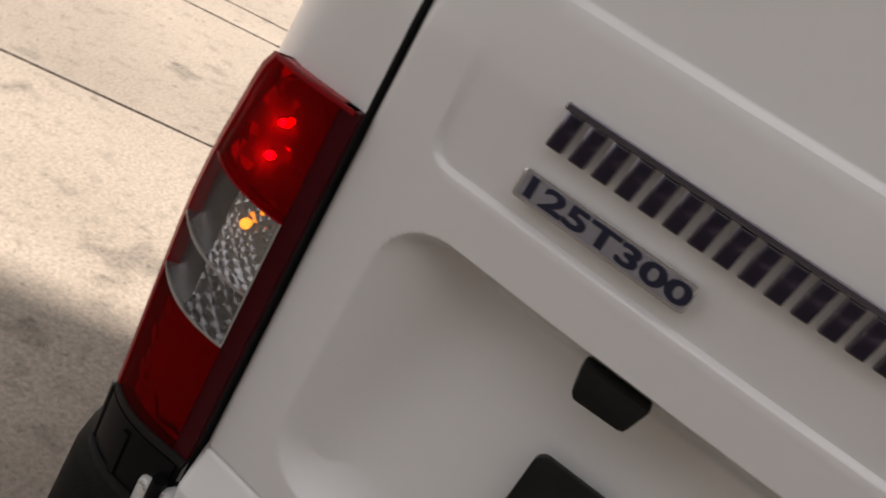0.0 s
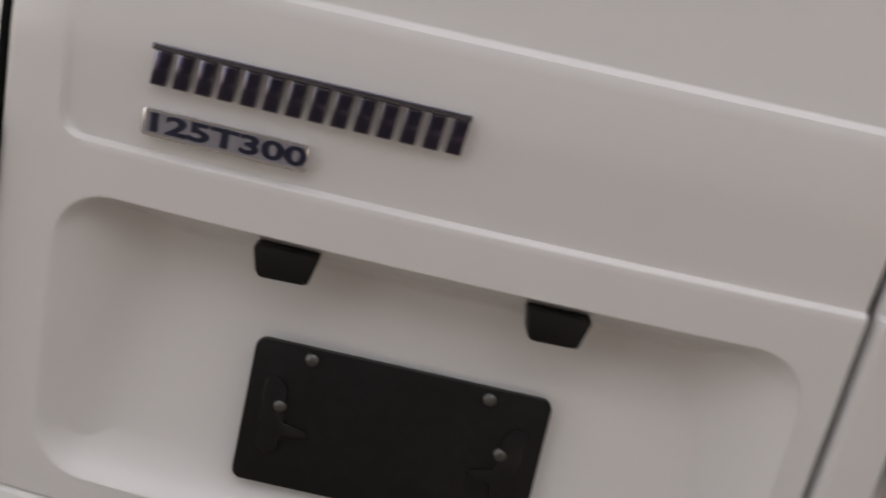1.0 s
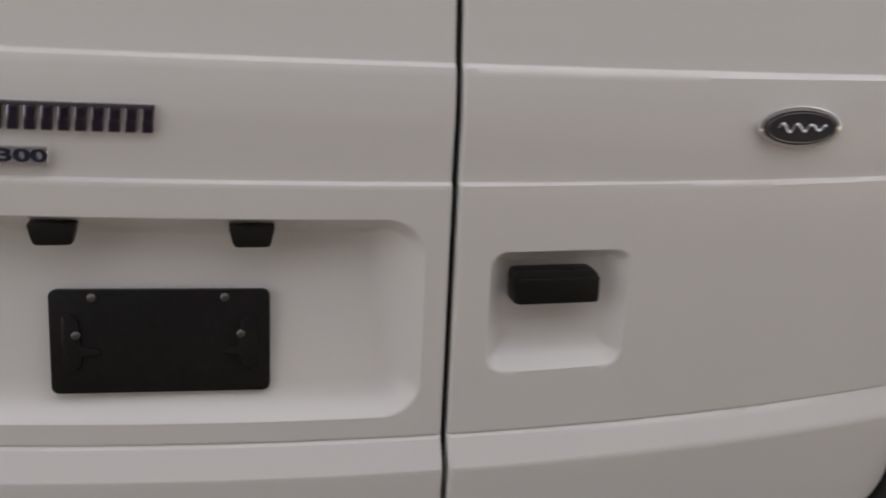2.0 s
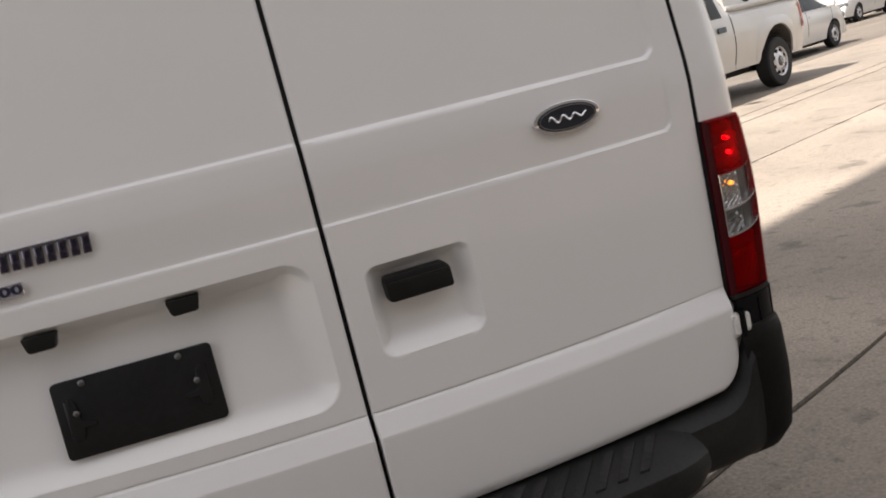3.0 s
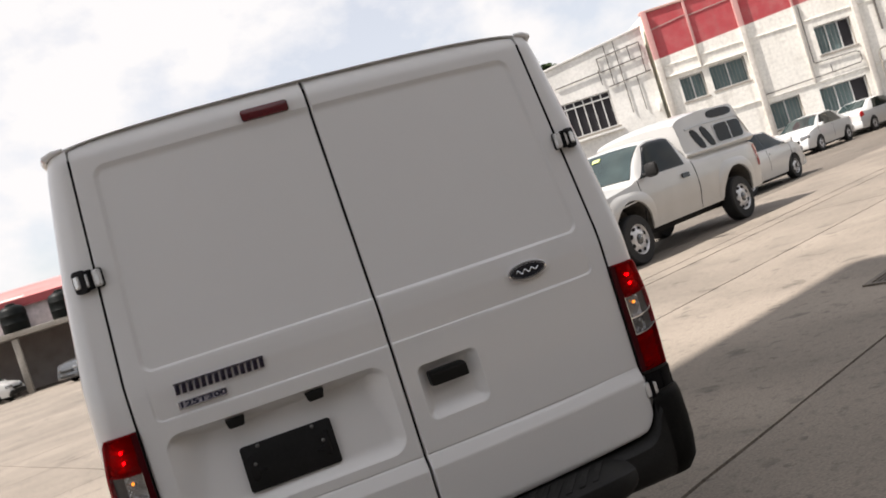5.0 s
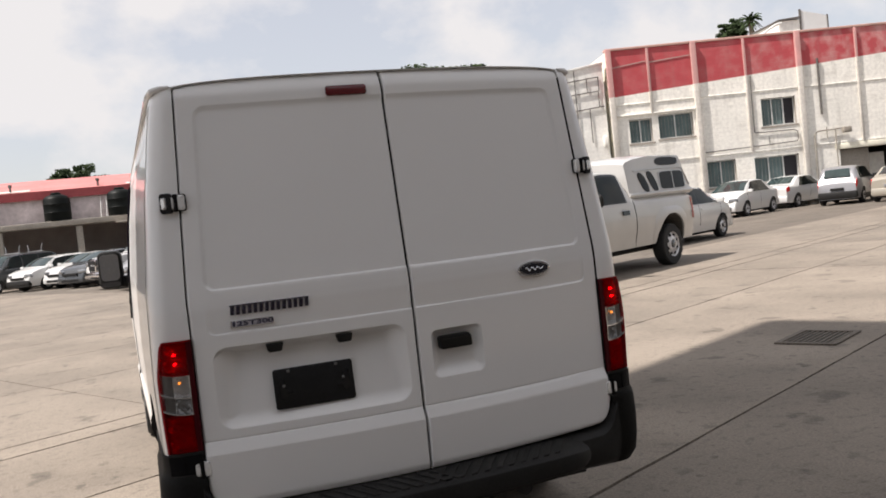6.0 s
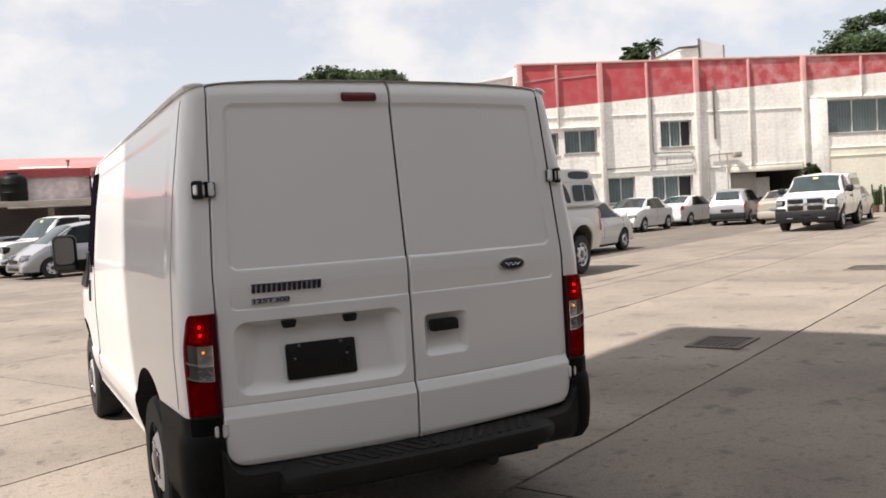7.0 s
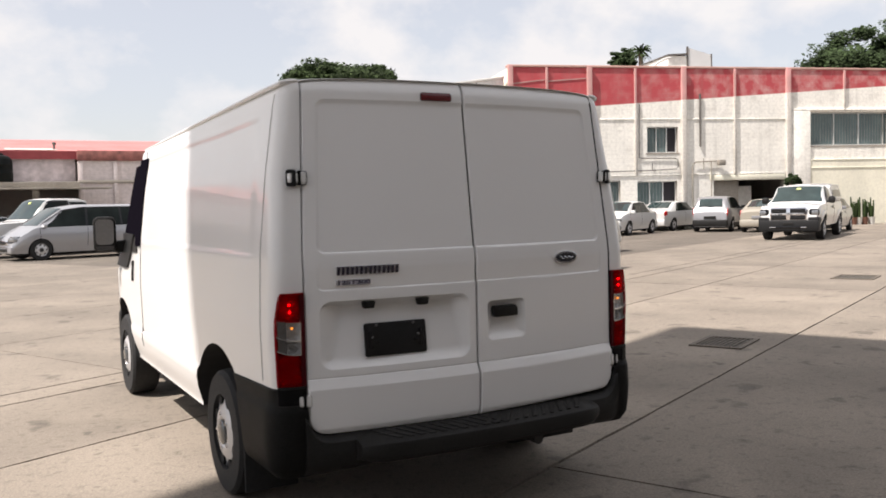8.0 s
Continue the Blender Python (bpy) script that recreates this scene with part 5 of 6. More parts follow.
        part("rear_hatch", box(-0.62, 0.62, -hc - 0.01, -hc + 0.05, 1.36, 1.62, 0.02), GLASS, shell)
    else:
        inner = box(-width * 0.40, width * 0.40, -h + 0.12, back - 0.14, 0.80, 1.6)
        cut(body, inner)
    return c


YARD = Matrix.Translation((-1.5704, -3.2998, 0)) @ Matrix.Rotation(radians(-1.3), 4, "Z") @ Matrix.Translation((1.503, 3.351, 0))     # turns and shifts the yard's far side to fit the camera's view


def facing(px, py, hx, hy, lx=0.0, ly=0.0):
    """A pose whose local point (lx, ly) lies at (px, py), with local y along (hx, hy)."""
    q = Vector((hx, hy)).normalized()
    ang = math.degrees(math.atan2(-q.x, q.y))
    c, s = math.cos(radians(ang)), math.sin(radians(ang))
    return pose(px - (c * lx - s * ly), py - (s * lx + c * ly), 0, 0, 0, ang)


# the white pickup and the cars along the yard's far side
pickup("pickup_truck", "white regular-cab pickup with a camper shell on the bed", facing(8.95, 10.68, -0.897, -0.4426, -0.98, -1.64), L=5.48, axles=(1.74, -1.64), wheel_r=0.395, H=1.90, camper_rise=0.26, arch=0.16, paint=DULLWHITE)
car("sedan", "white compact sedan parked behind the pickup", "car", CARWHITE, 4.2, 1.69, 1.48, "sedan", facing(14.5, 16.0, 0.895, 0.44, 0.84, 1.24))
car("sedan", "white four-door sedan with a clear windscreen", "car", CARWHITE, 4.3, 1.71, 1.50, "sedan", facing(23.0, 24.85, -0.90, -0.43, -0.85, 1.29))
car("sedan", "white sedan parked nose to the wall", "car", CARWHITE, 4.4, 1.74, 1.46, "sedan", facing(27.9, 27.3, 0.93, 0.36, 0.80, -1.36))
car("hatchback", "small white hatchback half hidden by other cars", "car", CARWHITE, 3.9, 1.66, 1.48, "hatch", YARD @ facing(21.6, 30.3, -0.80, -0.60))
car("hatchback", "pale silver high hatchback with a black rear bumper", "car", CARLIGHT, 4.1, 1.75, 1.62, "suv", facing(27.6, 25.55, 0.85, 0.53, -0.80, -1.21), bumper=PLASTIC, wheel_r=0.33)
car("sedan", "champagne sedan seen from behind at the gateway", "car", CARGOLD, 4.5, 1.77, 1.46, "sedan", facing(28.2, 23.3, 0.88, 0.47, -0.80, -1.41))
pickup("pickup_truck", "white pickup with a chrome grille and dark bumper", facing(23.1, 17.85, -0.88, -0.475, 0.98, 1.85), L=5.7, width=2.02, H=1.92, axles=(1.85, -1.80), camper_rise=0.06, chrome_grille=True, dark_bumper=True, nose=0.08)
car("sedan", "pale green-grey sedan behind the pickup", "car", CARLIGHT, 4.3, 1.72, 1.46, "sedan", YARD @ facing(29.62, 21.3, -0.88, -0.47))
# the row on the other side
car("minivan", "silver minivan with dark windows", "minivan", CARSILVER, 5.15, 1.98, 1.80, "minivan", facing(0.25, 27.2, -0.965, -0.26, -0.97, 1.69), wheel_r=0.34)
pickup("pickup_truck", "white pickup with a chrome grille parked in a row", YARD @ facing(0.3, 31.6, -0.90, -0.436), L=5.7, H=2.08, axles=(1.85, -1.80), camper=False, chrome_grille=True, crew=True, nose=0.10)
for name, label, category, paint, size, kind, at, bump in (
        ("sedan", "dark grey sedan in a row of cars", "car", CARGREY, (4.3, 1.72, 1.46), "sedan", facing(-1.9, 36.2, -0.72, -0.69), None),
        ("sedan", "white sedan in a row of cars", "car", CARWHITE, (4.3, 1.72, 1.45), "sedan", facing(-2.63, 38.26, -0.72, -0.69), None),
        ("hatchback", "white hatchback with dark lower bumper", "car", CARWHITE, (4.0, 1.70, 1.46), "hatch", facing(-4.3, 39.2, -0.72, -0.69), PLASTIC),
        ("suv", "dark grey tall wagon at the row's end", "car", CARGREY, (4.7, 1.85, 1.72), "suv", facing(-6.3, 41.0, -0.72, -0.69), None),
        ("hatchback", "white hatchback with a black bumper by the columns", "car", CARWHITE, (3.9, 1.66, 1.48), "hatch", facing(-12.6, 42.4, 0.97, -0.25), PLASTIC)):
    car(name, label, category, paint, *size, kind, YARD @ at, bumper=bump, rack=name == "suv")


# ---- buildings ----
def masonry_mat(name, white, red=None, slope=0.0645, start=5.68):
    """Painted brickwork, flaking; red above a slanting line where red is given."""
    m = mat(name, white, rough=0.85, grain=0.10, grain_scale=7, stain=0.10, stain_scale=0.45, bump=0.2, bump_scale=14)
    nt = m.node_tree
    b = nt.nodes["Principled BSDF"]
    old = b.inputs["Base Color"].links[0].from_socket
    co = nt.nodes.new("ShaderNodeTexCoord")
    sep = nt.nodes.new("ShaderNodeSeparateXYZ")
    nt.links.new(co.outputs["Object"], sep.inputs["Vector"])

    def math_node(op, a, c):
        n = nt.nodes.new("ShaderNodeMath")
        n.operation = op
        for k, val in enumerate((a, c)):
            if isinstance(val, (int, float)):
                n.inputs[k].default_value = val
            else:
                nt.links.new(val, n.inputs[k])
        return n.outputs["Value"]

    def mixed(fac, a, bcol):
        mx = nt.nodes.new("ShaderNodeMix")
        mx.data_type = "RGBA"
        nt.links.new(fac, mx.inputs["Factor"])
        for key, val in (("A", a), ("B", bcol)):
            if isinstance(val, tuple):
                mx.inputs[key].default_value = (*val, 1)
            else:
                nt.links.new(val, mx.inputs[key])
        return mx.outputs["Result"]

    # brick courses showing through the paint
    cmb = nt.nodes.new("ShaderNodeCombineXYZ")
    nt.links.new(sep.outputs["X"], cmb.inputs["X"])
    nt.links.new(sep.outputs["Z"], cmb.inputs["Y"])
    br = nt.nodes.new("ShaderNodeTexBrick")
    br.inputs["Scale"].default_value = 1.0
    br.inputs["Brick Width"].default_value, br.inputs["Row Height"].default_value = 0.42, 0.20
    br.inputs["Mortar Size"].default_value = 0.014
    br.inputs["Color1"].default_value, br.inputs["Color2"].default_value, br.inputs["Mortar"].default_value = (1, 1, 1, 1), (0.88, 0.88, 0.88, 1), (0.72, 0.72, 0.72, 1)
    nt.links.new(cmb.outputs["Vector"], br.inputs["Vector"])
    mx = nt.nodes.new("ShaderNodeMix")
    mx.data_type, mx.blend_type = "RGBA", "MULTIPLY"
    mx.inputs["Factor"].default_value = 0.28
    nz = nt.nodes.new("ShaderNodeTexNoise")
    nz.inputs["Scale"].default_value, nz.inputs["Detail"].default_value = 1.6, 8
    nt.links.new(co.outputs["Object"], nz.inputs["Vector"])
    # grey bare patches
    fl = nt.nodes.new("ShaderNodeMapRange")
    fl.inputs["From Min"].default_value, fl.inputs["From Max"].default_value = 0.56, 0.66
    nt.links.new(nz.outputs["Fac"], fl.inputs["Value"])
    old = mixed(math_node("MULTIPLY", fl.outputs["Result"], 0.22), old, (0.36, 0.33, 0.28))
    # rain streaks and grime running down
    stretch = nt.nodes.new("ShaderNodeMapping")
    stretch.inputs["Scale"].default_value = (3.2, 3.2, 0.22)
    nt.links.new(co.outputs["Object"], stretch.inputs["Vector"])
    ns = nt.nodes.new("ShaderNodeTexNoise")
    ns.inputs["Scale"].default_value, ns.inputs["Detail"].default_value = 1.0, 7
    nt.links.new(stretch.outputs["Vector"], ns.inputs["Vector"])
    st = nt.nodes.new("ShaderNodeMapRange")
    st.inputs["From Min"].default_value, st.inputs["From Max"].default_value = 0.52, 0.72
    nt.links.new(ns.outputs["Fac"], st.inputs["Value"])
    if red:
        line = math_node("ADD", math_node("MULTIPLY", sep.outputs["X"], slope), start)
        up = math_node("SUBTRACT", sep.outputs["Z"], line)
        edge = nt.nodes.new("ShaderNodeMapRange")
        edge.inputs["From Min"].default_value, edge.inputs["From Max"].default_value = -0.02, 0.02
        nt.links.new(up, edge.inputs["Value"])
        fade = nt.nodes.new("ShaderNodeMapRange")
        fade.inputs["From Min"].default_value, fade.inputs["From Max"].default_value = 0.42, 0.66
        nt.links.new(nz.outputs["Fac"], fade.inputs["Value"])
        older = nt.nodes.new("ShaderNodeMapRange")       # the paint is older along the wall
        older.inputs["From Min"].default_value, older.inputs["From Max"].default_value = 8.0, 16.0
        older.inputs["To Min"].default_value, older.inputs["To Max"].default_value = 0.20, 0.95
        nt.links.new(sep.outputs["X"], older.inputs["Value"])
        redcol = mixed(math_node("MULTIPLY", fade.outputs["Result"], older.outputs["Result"]), red, (0.56, 0.27, 0.26))
        pale = math_node("MULTIPLY", br.outputs["Fac"], math_node("MULTIPLY", older.outputs["Result"], math_node("MULTIPLY", fade.outputs["Result"], 0.45)))
        redcol = mixed(pale, redcol, (0.62, 0.40, 0.38))
        old = mixed(edge.outputs["Result"], old, redcol)
    old = mixed(math_node("MULTIPLY", st.outputs["Result"], 0.20), old, (0.20, 0.17, 0.145))
    nt.links.new(old, mx.inputs["A"])
    nt.links.new(br.outputs["Color"], mx.inputs["B"])
    nt.links.new(mx.outputs["Result"], b.inputs["Base Color"])
    return m


FACADE = masonry_mat("painted_brick", (0.87, 0.845, 0.78), (0.46, 0.070, 0.080))
PILASTER = masonry_mat("dusty_pilaster_paint", (0.60, 0.565, 0.515), (0.44, 0.24, 0.225))
CREAM = mat("cream_render", (0.80, 0.77, 0.64), 0.85, grain=0.06, grain_scale=9, stain=0.12, stain_scale=0.7, bump=0.2)
ANNEX = mat("white_sheet_cladding", (0.80, 0.79, 0.75), 0.7, grain=0.08, grain_scale=8, stain=0.18, stain_scale=0.6, bump=0.15)
CEMENT = mat("bare_cement", (0.33, 0.30, 0.26), 0.9, grain=0.12, grain_scale=12, stain=0.2, stain_scale=1.0, bump=0.3)
BLOCK = masonry_mat("weathered_block_wall", (0.64, 0.57, 0.56))
LIME = mat("pinkish_limewash", (0.63, 0.56, 0.57), 0.85, grain=0.16, grain_scale=4, stain=0.32, stain_scale=0.9, bump=0.2, bump_scale=20)
REDROOF = mat("red_painted_sheet", (0.30, 0.050, 0.055), 0.6, grain=0.1, grain_scale=6, stain=0.15, stain_scale=0.8)
REDWORN = mat("peeling_red_paint", (0.26, 0.10, 0.085), 0.8, grain=0.35, grain_scale=3, stain=0.5, stain_scale=1.2, bump=0.3, bump_scale=12)
PINKROOF = mat("faded_red_roof", (0.50, 0.17, 0.16), 0.7, grain=0.1, grain_scale=4, stain=0.2, stain_scale=0.5)
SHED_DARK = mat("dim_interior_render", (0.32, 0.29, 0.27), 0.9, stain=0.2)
WINPANE = mat("frosted_teal_pane", (0.12, 0.17, 0.17), 0.25, stain=0.2, stain_scale=2.0)
WINDARK = mat("open_window_dark", (0.012, 0.010, 0.014), 0.6)
ALU = mat("dull_aluminium", (0.66, 0.66, 0.64), 0.4, 0.3)
PIPE = mat("painted_pipe", (0.28, 0.25, 0.21), 0.6, stain=0.2)
DARKBAR = mat("grey_window_bar", (0.20, 0.21, 0.21), 0.5, stain=0.15)
DARKPIPE = mat("dark_pipe", (0.11, 0.10, 0.092), 0.6, stain=0.2)
TANK = mat("black_tank_plastic", (0.0045, 0.006, 0.0055), 0.5, spec=0.12, stain=0.2, stain_scale=2)

E0, AL, NN = Vector((17.27, 32.756, 0)), Vector((0.9586, -0.2846, 0)), Vector((0.2846, 0.9586, 0))
FAC = YARD @ Matrix(((AL.x, NN.x, 0, E0.x), (AL.y, NN.y, 0, E0.y), (0, 0, 1, 0), (0, 0, 0, 1)))


def building_window(parent, x0, x1, z0, z1, y, cols, bars=True, dark_from=None, rows=1):
    """A window set in a wall opening at depth y: frame, panes and a grille of upright bars."""
    t = 0.05
    w = part("window", box(x0, x1, y, y + 0.06, z0, z0 + t), ALU, parent, "metal-framed barred window", smooth=False)
    for a, b, c, d in ((x0, x1, z1 - t, z1), (x0, x0 + t, z0 + t, z1 - t), (x1 - t, x1, z0 + t, z1 - t)):
        part("frame_rail", box(a, b, y, y + 0.06, c, d), ALU, w, smooth=False)
    for k in range(1, cols):
        x = x0 + (x1 - x0) * k / cols
        part("frame_rail", box(x - 0.025, x + 0.025, y + 0.003, y + 0.063, z0 + t, z1 - t), ALU, w, smooth=False)
    for k in range(1, rows):
        z = z0 + (z1 - z0) * k / rows
        part("frame_rail", box(x0 + t, x1 - t, y + 0.006, y + 0.058, z - 0.02, z + 0.02), ALU, w, smooth=False)
    for k in range(cols):
        a, b = x0 + (x1 - x0) * k / cols, x0 + (x1 - x0) * (k + 1) / cols
        dark = dark_from is not None and k >= dark_from
        # dark panes carry the shade of the room behind in their colour
        part("pane", box(a + 0.02, b - 0.02, y + 0.07, y + 0.08, z0 + 0.03, z1 - 0.03), WINDARK if dark else WINPANE, w, "dark sheet in place of the shaded room" if dark else "")
        if bars and not dark:
            n = max(3, round((b - a) / 0.16))
            for i in range(1, n):
                x = a + (b - a) * i / n
                part("window_bar", tube([(x, y - 0.03, z0 + 0.02), (x, y - 0.03, z1 - 0.02)], 0.010, 5), DARKBAR, w)
    part("window_sill", box(x0 - 0.08, x1 + 0.08, y - 0.16, y + 0.02, z0 - 0.09, z0 - 0.005), CEMENT, w)
    return w


def build_workshop():
    b = thing("workshop_building", "long two-storey building, white painted brick with a red band", "building", at=FAC)
    end = 46.0
    wall = part("wall", box(3.45, end, 0.0, 0.30, -0.1, 8.05), [FACADE, CEMENT], b, smooth=False)
    openings = [(4.17, 5.25, 3.70, 4.80), (5.56, 7.20, 3.78, 4.90), (10.50, 12.15, 3.86, 5.15), (7.67, 9.05, 1.25, 2.50), (9.95, 12.10, 1.25, 2.45), (14.10, 18.05, -0.2, 2.42), (19.6, 28.4, 4.15, 5.86), (30.5, 36.0, 4.15, 5.86)]
    tool = bmesh.new()
    for x0, x1, z0, z1 in openings:
        add_box(tool, x0, x1, -0.3, 0.7, z0, z1)
    cut(wall, tool)
    building_window(b, *openings[0], 0.14, 2)
    building_window(b, *openings[1], 0.14, 2)
    building_window(b, *openings[2], 0.14, 3, True, 2)
    building_window(b, *openings[3], 0.14, 2, True)
    building_window(b, *openings[4], 0.14, 3, True, 2)
    building_window(b, *openings[6], 0.14, 6)
    building_window(b, *openings[7], 0.14, 4)
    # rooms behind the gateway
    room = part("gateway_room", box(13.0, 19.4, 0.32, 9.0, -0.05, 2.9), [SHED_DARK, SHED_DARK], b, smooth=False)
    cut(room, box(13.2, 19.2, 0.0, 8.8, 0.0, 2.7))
    part("gateway_board", box(15.95, 17.0, 1.3, 1.36, 0.7, 2.15, 0.02), ANNEX, b, "white panel standing inside the gateway")
    part("side_wall", box(3.45, 3.75, 0.31, 14.0, -0.1, 8.05), CREAM, b, smooth=False)
    part("far_side_wall", box(end - 0.3, end, 0.31, 14.0, -0.1, 8.05), CREAM, b, smooth=False)
    part("back_wall", box(3.45, end, 14.01, 14.3, -0.1, 8.05), CREAM, b, smooth=False)
    part("roof", box(3.8, end - 0.32, 0.32, 14.0, 7.55, 7.75), CEMENT, b, smooth=False)
    part("coping", box(3.35, end + 0.05, -0.06, 0.36, 8.052, 8.16, 0.015), mat("pink_coping", (0.46, 0.28, 0.24), 0.85, stain=0.2), b)
    for x in (3.46, 7.47, 12.45, 18.27, 24.2, 30.0, 36.2, 42.0):
        part("pilaster", box(x - 0.125, x + 0.125, -0.17, -0.002, -0.1, 8.12, 0.02), PILASTER, b)
    for x in (5.30, 9.88, 15.28, 21.55, 27.2, 33.1, 39.1):
        z0 = 2.75 if x in (9.88, 15.28) else 5.0 if x < 9 else 5.95
        part("thin_pilaster", box(x - 0.055, x + 0.055, -0.10, -0.002, z0, 8.04, 0.01), PILASTER, b)
    xs = (3.59, 7.34, 7.60, 12.32, 12.58, 18.14)
    for x0, x1 in zip(xs[::2], xs[1::2]):
        part("ledge", box(x0, x1, -0.035, -0.003, 5.50, 5.56, 0.008), FACADE, b)
        part("ledge", box(x0, x1, -0.045, -0.003, 2.72, 2.80, 0.008), FACADE, b)
    part("ledge", box(18.44, end, -0.10, -0.003, 5.95, 6.05, 0.01), FACADE, b)
    part("window_hood", box(3.62, 7.33, -0.10, -0.003, 4.98, 5.06, 0.01), FACADE, b)
    for x0, x1, za, zb in ((3.60, 5.23, 7.22, 7.42), (5.37, 7.33, 7.34, 7.50)):
        part("worn_strip", prism([(x0, za), (x1, zb), (x1, zb + 0.06), (x0, za + 0.07)], -0.022, Matrix.Translation((0, -0.003, 0))), PILASTER, b, "pale worn strip of plaster")
    # smoother cream wall under the long windows
    part("cream_panel", box(19.55, 29.8, -0.05, -0.004, -0.1, 3.38), CREAM, b, smooth=False)
    part("ledge", box(19.55, 29.8, -0.075, -0.004, 3.385, 3.43, 0.008), CREAM, b)
    part("ledge", box(19.55, 29.8, -0.080, -0.054, 2.97, 3.02, 0.008), CREAM, b)
    part("recess_edge", box(18.42, 19.54, -0.10, -0.003, -0.1, 5.94, 0.008), FACADE, b)
    part("lintel", box(13.9, 18.09, -0.06, -0.003, 2.44, 2.70, 0.01), CREAM, b)
    part("door_leaf", box(13.95, 15.68, 0.33, 0.39, 0.0, 2.4, 0.01), CEMENT, b)
    # pipes and conduits
    part("drain_pipe", tube([(13.35, -0.06, 6.78), (13.35, -0.06, 4.15)], 0.05, 8), DARKPIPE, b)
    part("conduit", tube([(10.08, -0.05, 6.25), (10.06, -0.05, 3.66), (10.12, -0.05, 3.60), (11.95, -0.05, 3.58), (12.12, -0.05, 3.50), (12.14, -0.05, 3.15), (12.05, -0.05, 3.04), (10.74, -0.05, 2.99), (7.6, -0.05, 2.93)], 0.022, 8), DARKPIPE, b)
    part("conduit", tube([(10.74, -0.05, 2.99), (10.74, -0.05, 3.34)], 0.02, 8), DARKPIPE, b)
    part("conduit", tube([(12.90, -0.10, 0.9), (12.90, -0.10, 3.18), (12.98, -0.10, 3.32), (13.1, -0.10, 3.37), (14.4, -0.10, 3.42)], 0.032, 8), PIPE, b)
    part("conduit", tube([(13.92, -0.10, 1.2), (13.92, -0.10, 3.40)], 0.028, 8), PIPE, b)
    part("conduit", tube([(13.5, -0.10, 3.0), (13.5, -0.10, 3.55)], 0.022, 8), PIPE, b)
    part("flood_lamp", box(14.20, 14.60, -0.36, -0.10, 3.18, 3.46, 0.05), PIPE, b, "grey wall lamp")
    # pale structure and board on the roof
    pent = part("roof_room", box(13.02, 14.08, 2.72, 6.0, 7.75, 9.16), ANNEX, b, smooth=False)
    part("roof_slab", prism([(12.95, 9.17), (14.07, 9.20), (14.07, 9.30), (12.95, 9.23)], 3.4, Matrix.Translation((0, 2.62, 0))), DARKPIPE, pent, smooth=False)
    board = part("roof_board", prism([(14.17, 7.75), (15.48, 7.75), (15.48, 9.24), (14.17, 9.60)], 0.07, Matrix.Translation((0, 2.7, 0))), mat("pale_sheet_board", (0.62, 0.63, 0.63), 0.6, stain=0.1), b, smooth=False)
    for x, z in ((14.13, 9.66), (15.51, 9.28)):
        part("board_post", box(x - 0.03, x + 0.03, 2.66, 2.80, 7.75, z), DARKPIPE, board, "dark post", smooth=False)
    part("roof_pipe", tube([(11.4, 2.4, 8.1), (12.3, 2.4, 8.75), (12.7, 2.4, 8.95), (13.0, 2.4, 9.0)], 0.06, 8), ALU, b)


def build_annex():
    b = thing("annex_building", "lower white building with a large gridded window and pipes", "building", at=FAC)
    wall = part("wall", prism([(-9.0, -0.1), (3.25, -0.1), (3.25, 7.55), (-9.0, 5.96)], 0.25, Matrix.Translation((0, 0.35, 0))), [ANNEX, CEMENT], b, smooth=False)
    op = (-2.70, 1.10, 3.66, 5.30)
    tool = bmesh.new()
    add_box(tool, op[0], op[1], 0.0, 1.0, op[2], op[3])
    cut(wall, tool)
    building_window(b, *op, 0.42, 9, False, 0, 1)
    part("transom", box(op[0] + 0.05, op[1] - 0.05, 0.40, 0.48, 4.99, 5.05), ALU, b)
    part("side_wall", box(-9.0, -8.75, 0.61, 12.0, -0.1, 5.9), ANNEX, b, smooth=False)
    part("roof", prism([(-8.74, 5.6), (3.2, 7.1), (3.2, 7.25), (-8.74, 5.75)], 11.4, Matrix.Translation((0, 0.61, 0))), CEMENT, b, smooth=False)
    part("coping", prism([(-9.05, 5.956), (3.28, 7.556), (3.28, 7.66), (-9.05, 6.06)], 0.37, Matrix.Translation((0, 0.29, 0)), 0.01), ANNEX, b)
    # raised frames and pipes on the cladding
    frames = bmesh.new()
    for x0, x1, za, zb in ((0.96, 3.0, 6.80, 6.98), (0.96, 3.0, 6.17, 6.33), (1.15, 3.18, 5.43, 5.60), (-1.2, 0.9, 6.05, 6.20)):
        tube([(x0, 0.30, za), (x1, 0.30, zb)], 0.026, 6, frames)
    for x, z0, z1 in ((0.97, 6.17, 6.80), (1.42, 5.50, 7.28), (1.88, 4.0, 7.33), (2.44, 6.30, 7.0), (2.99, 6.33, 6.98), (2.95, 5.60, 6.33), (2.48, 3.95, 5.54), (0.90, 5.62, 6.30)):
        tube([(x, 0.30, z0), (x, 0.30, z1)], 0.022, 6, frames)
    part("pipe_frame", frames, DARKPIPE, b)
    part("meter_box", box(3.0, 3.16, 0.22, 0.35, 3.72, 4.20, 0.01), ANNEX, b)
    part("window_canopy", box(-2.9, 1.25, 0.20, 0.345, 3.42, 3.54, 0.01), ANNEX, b)


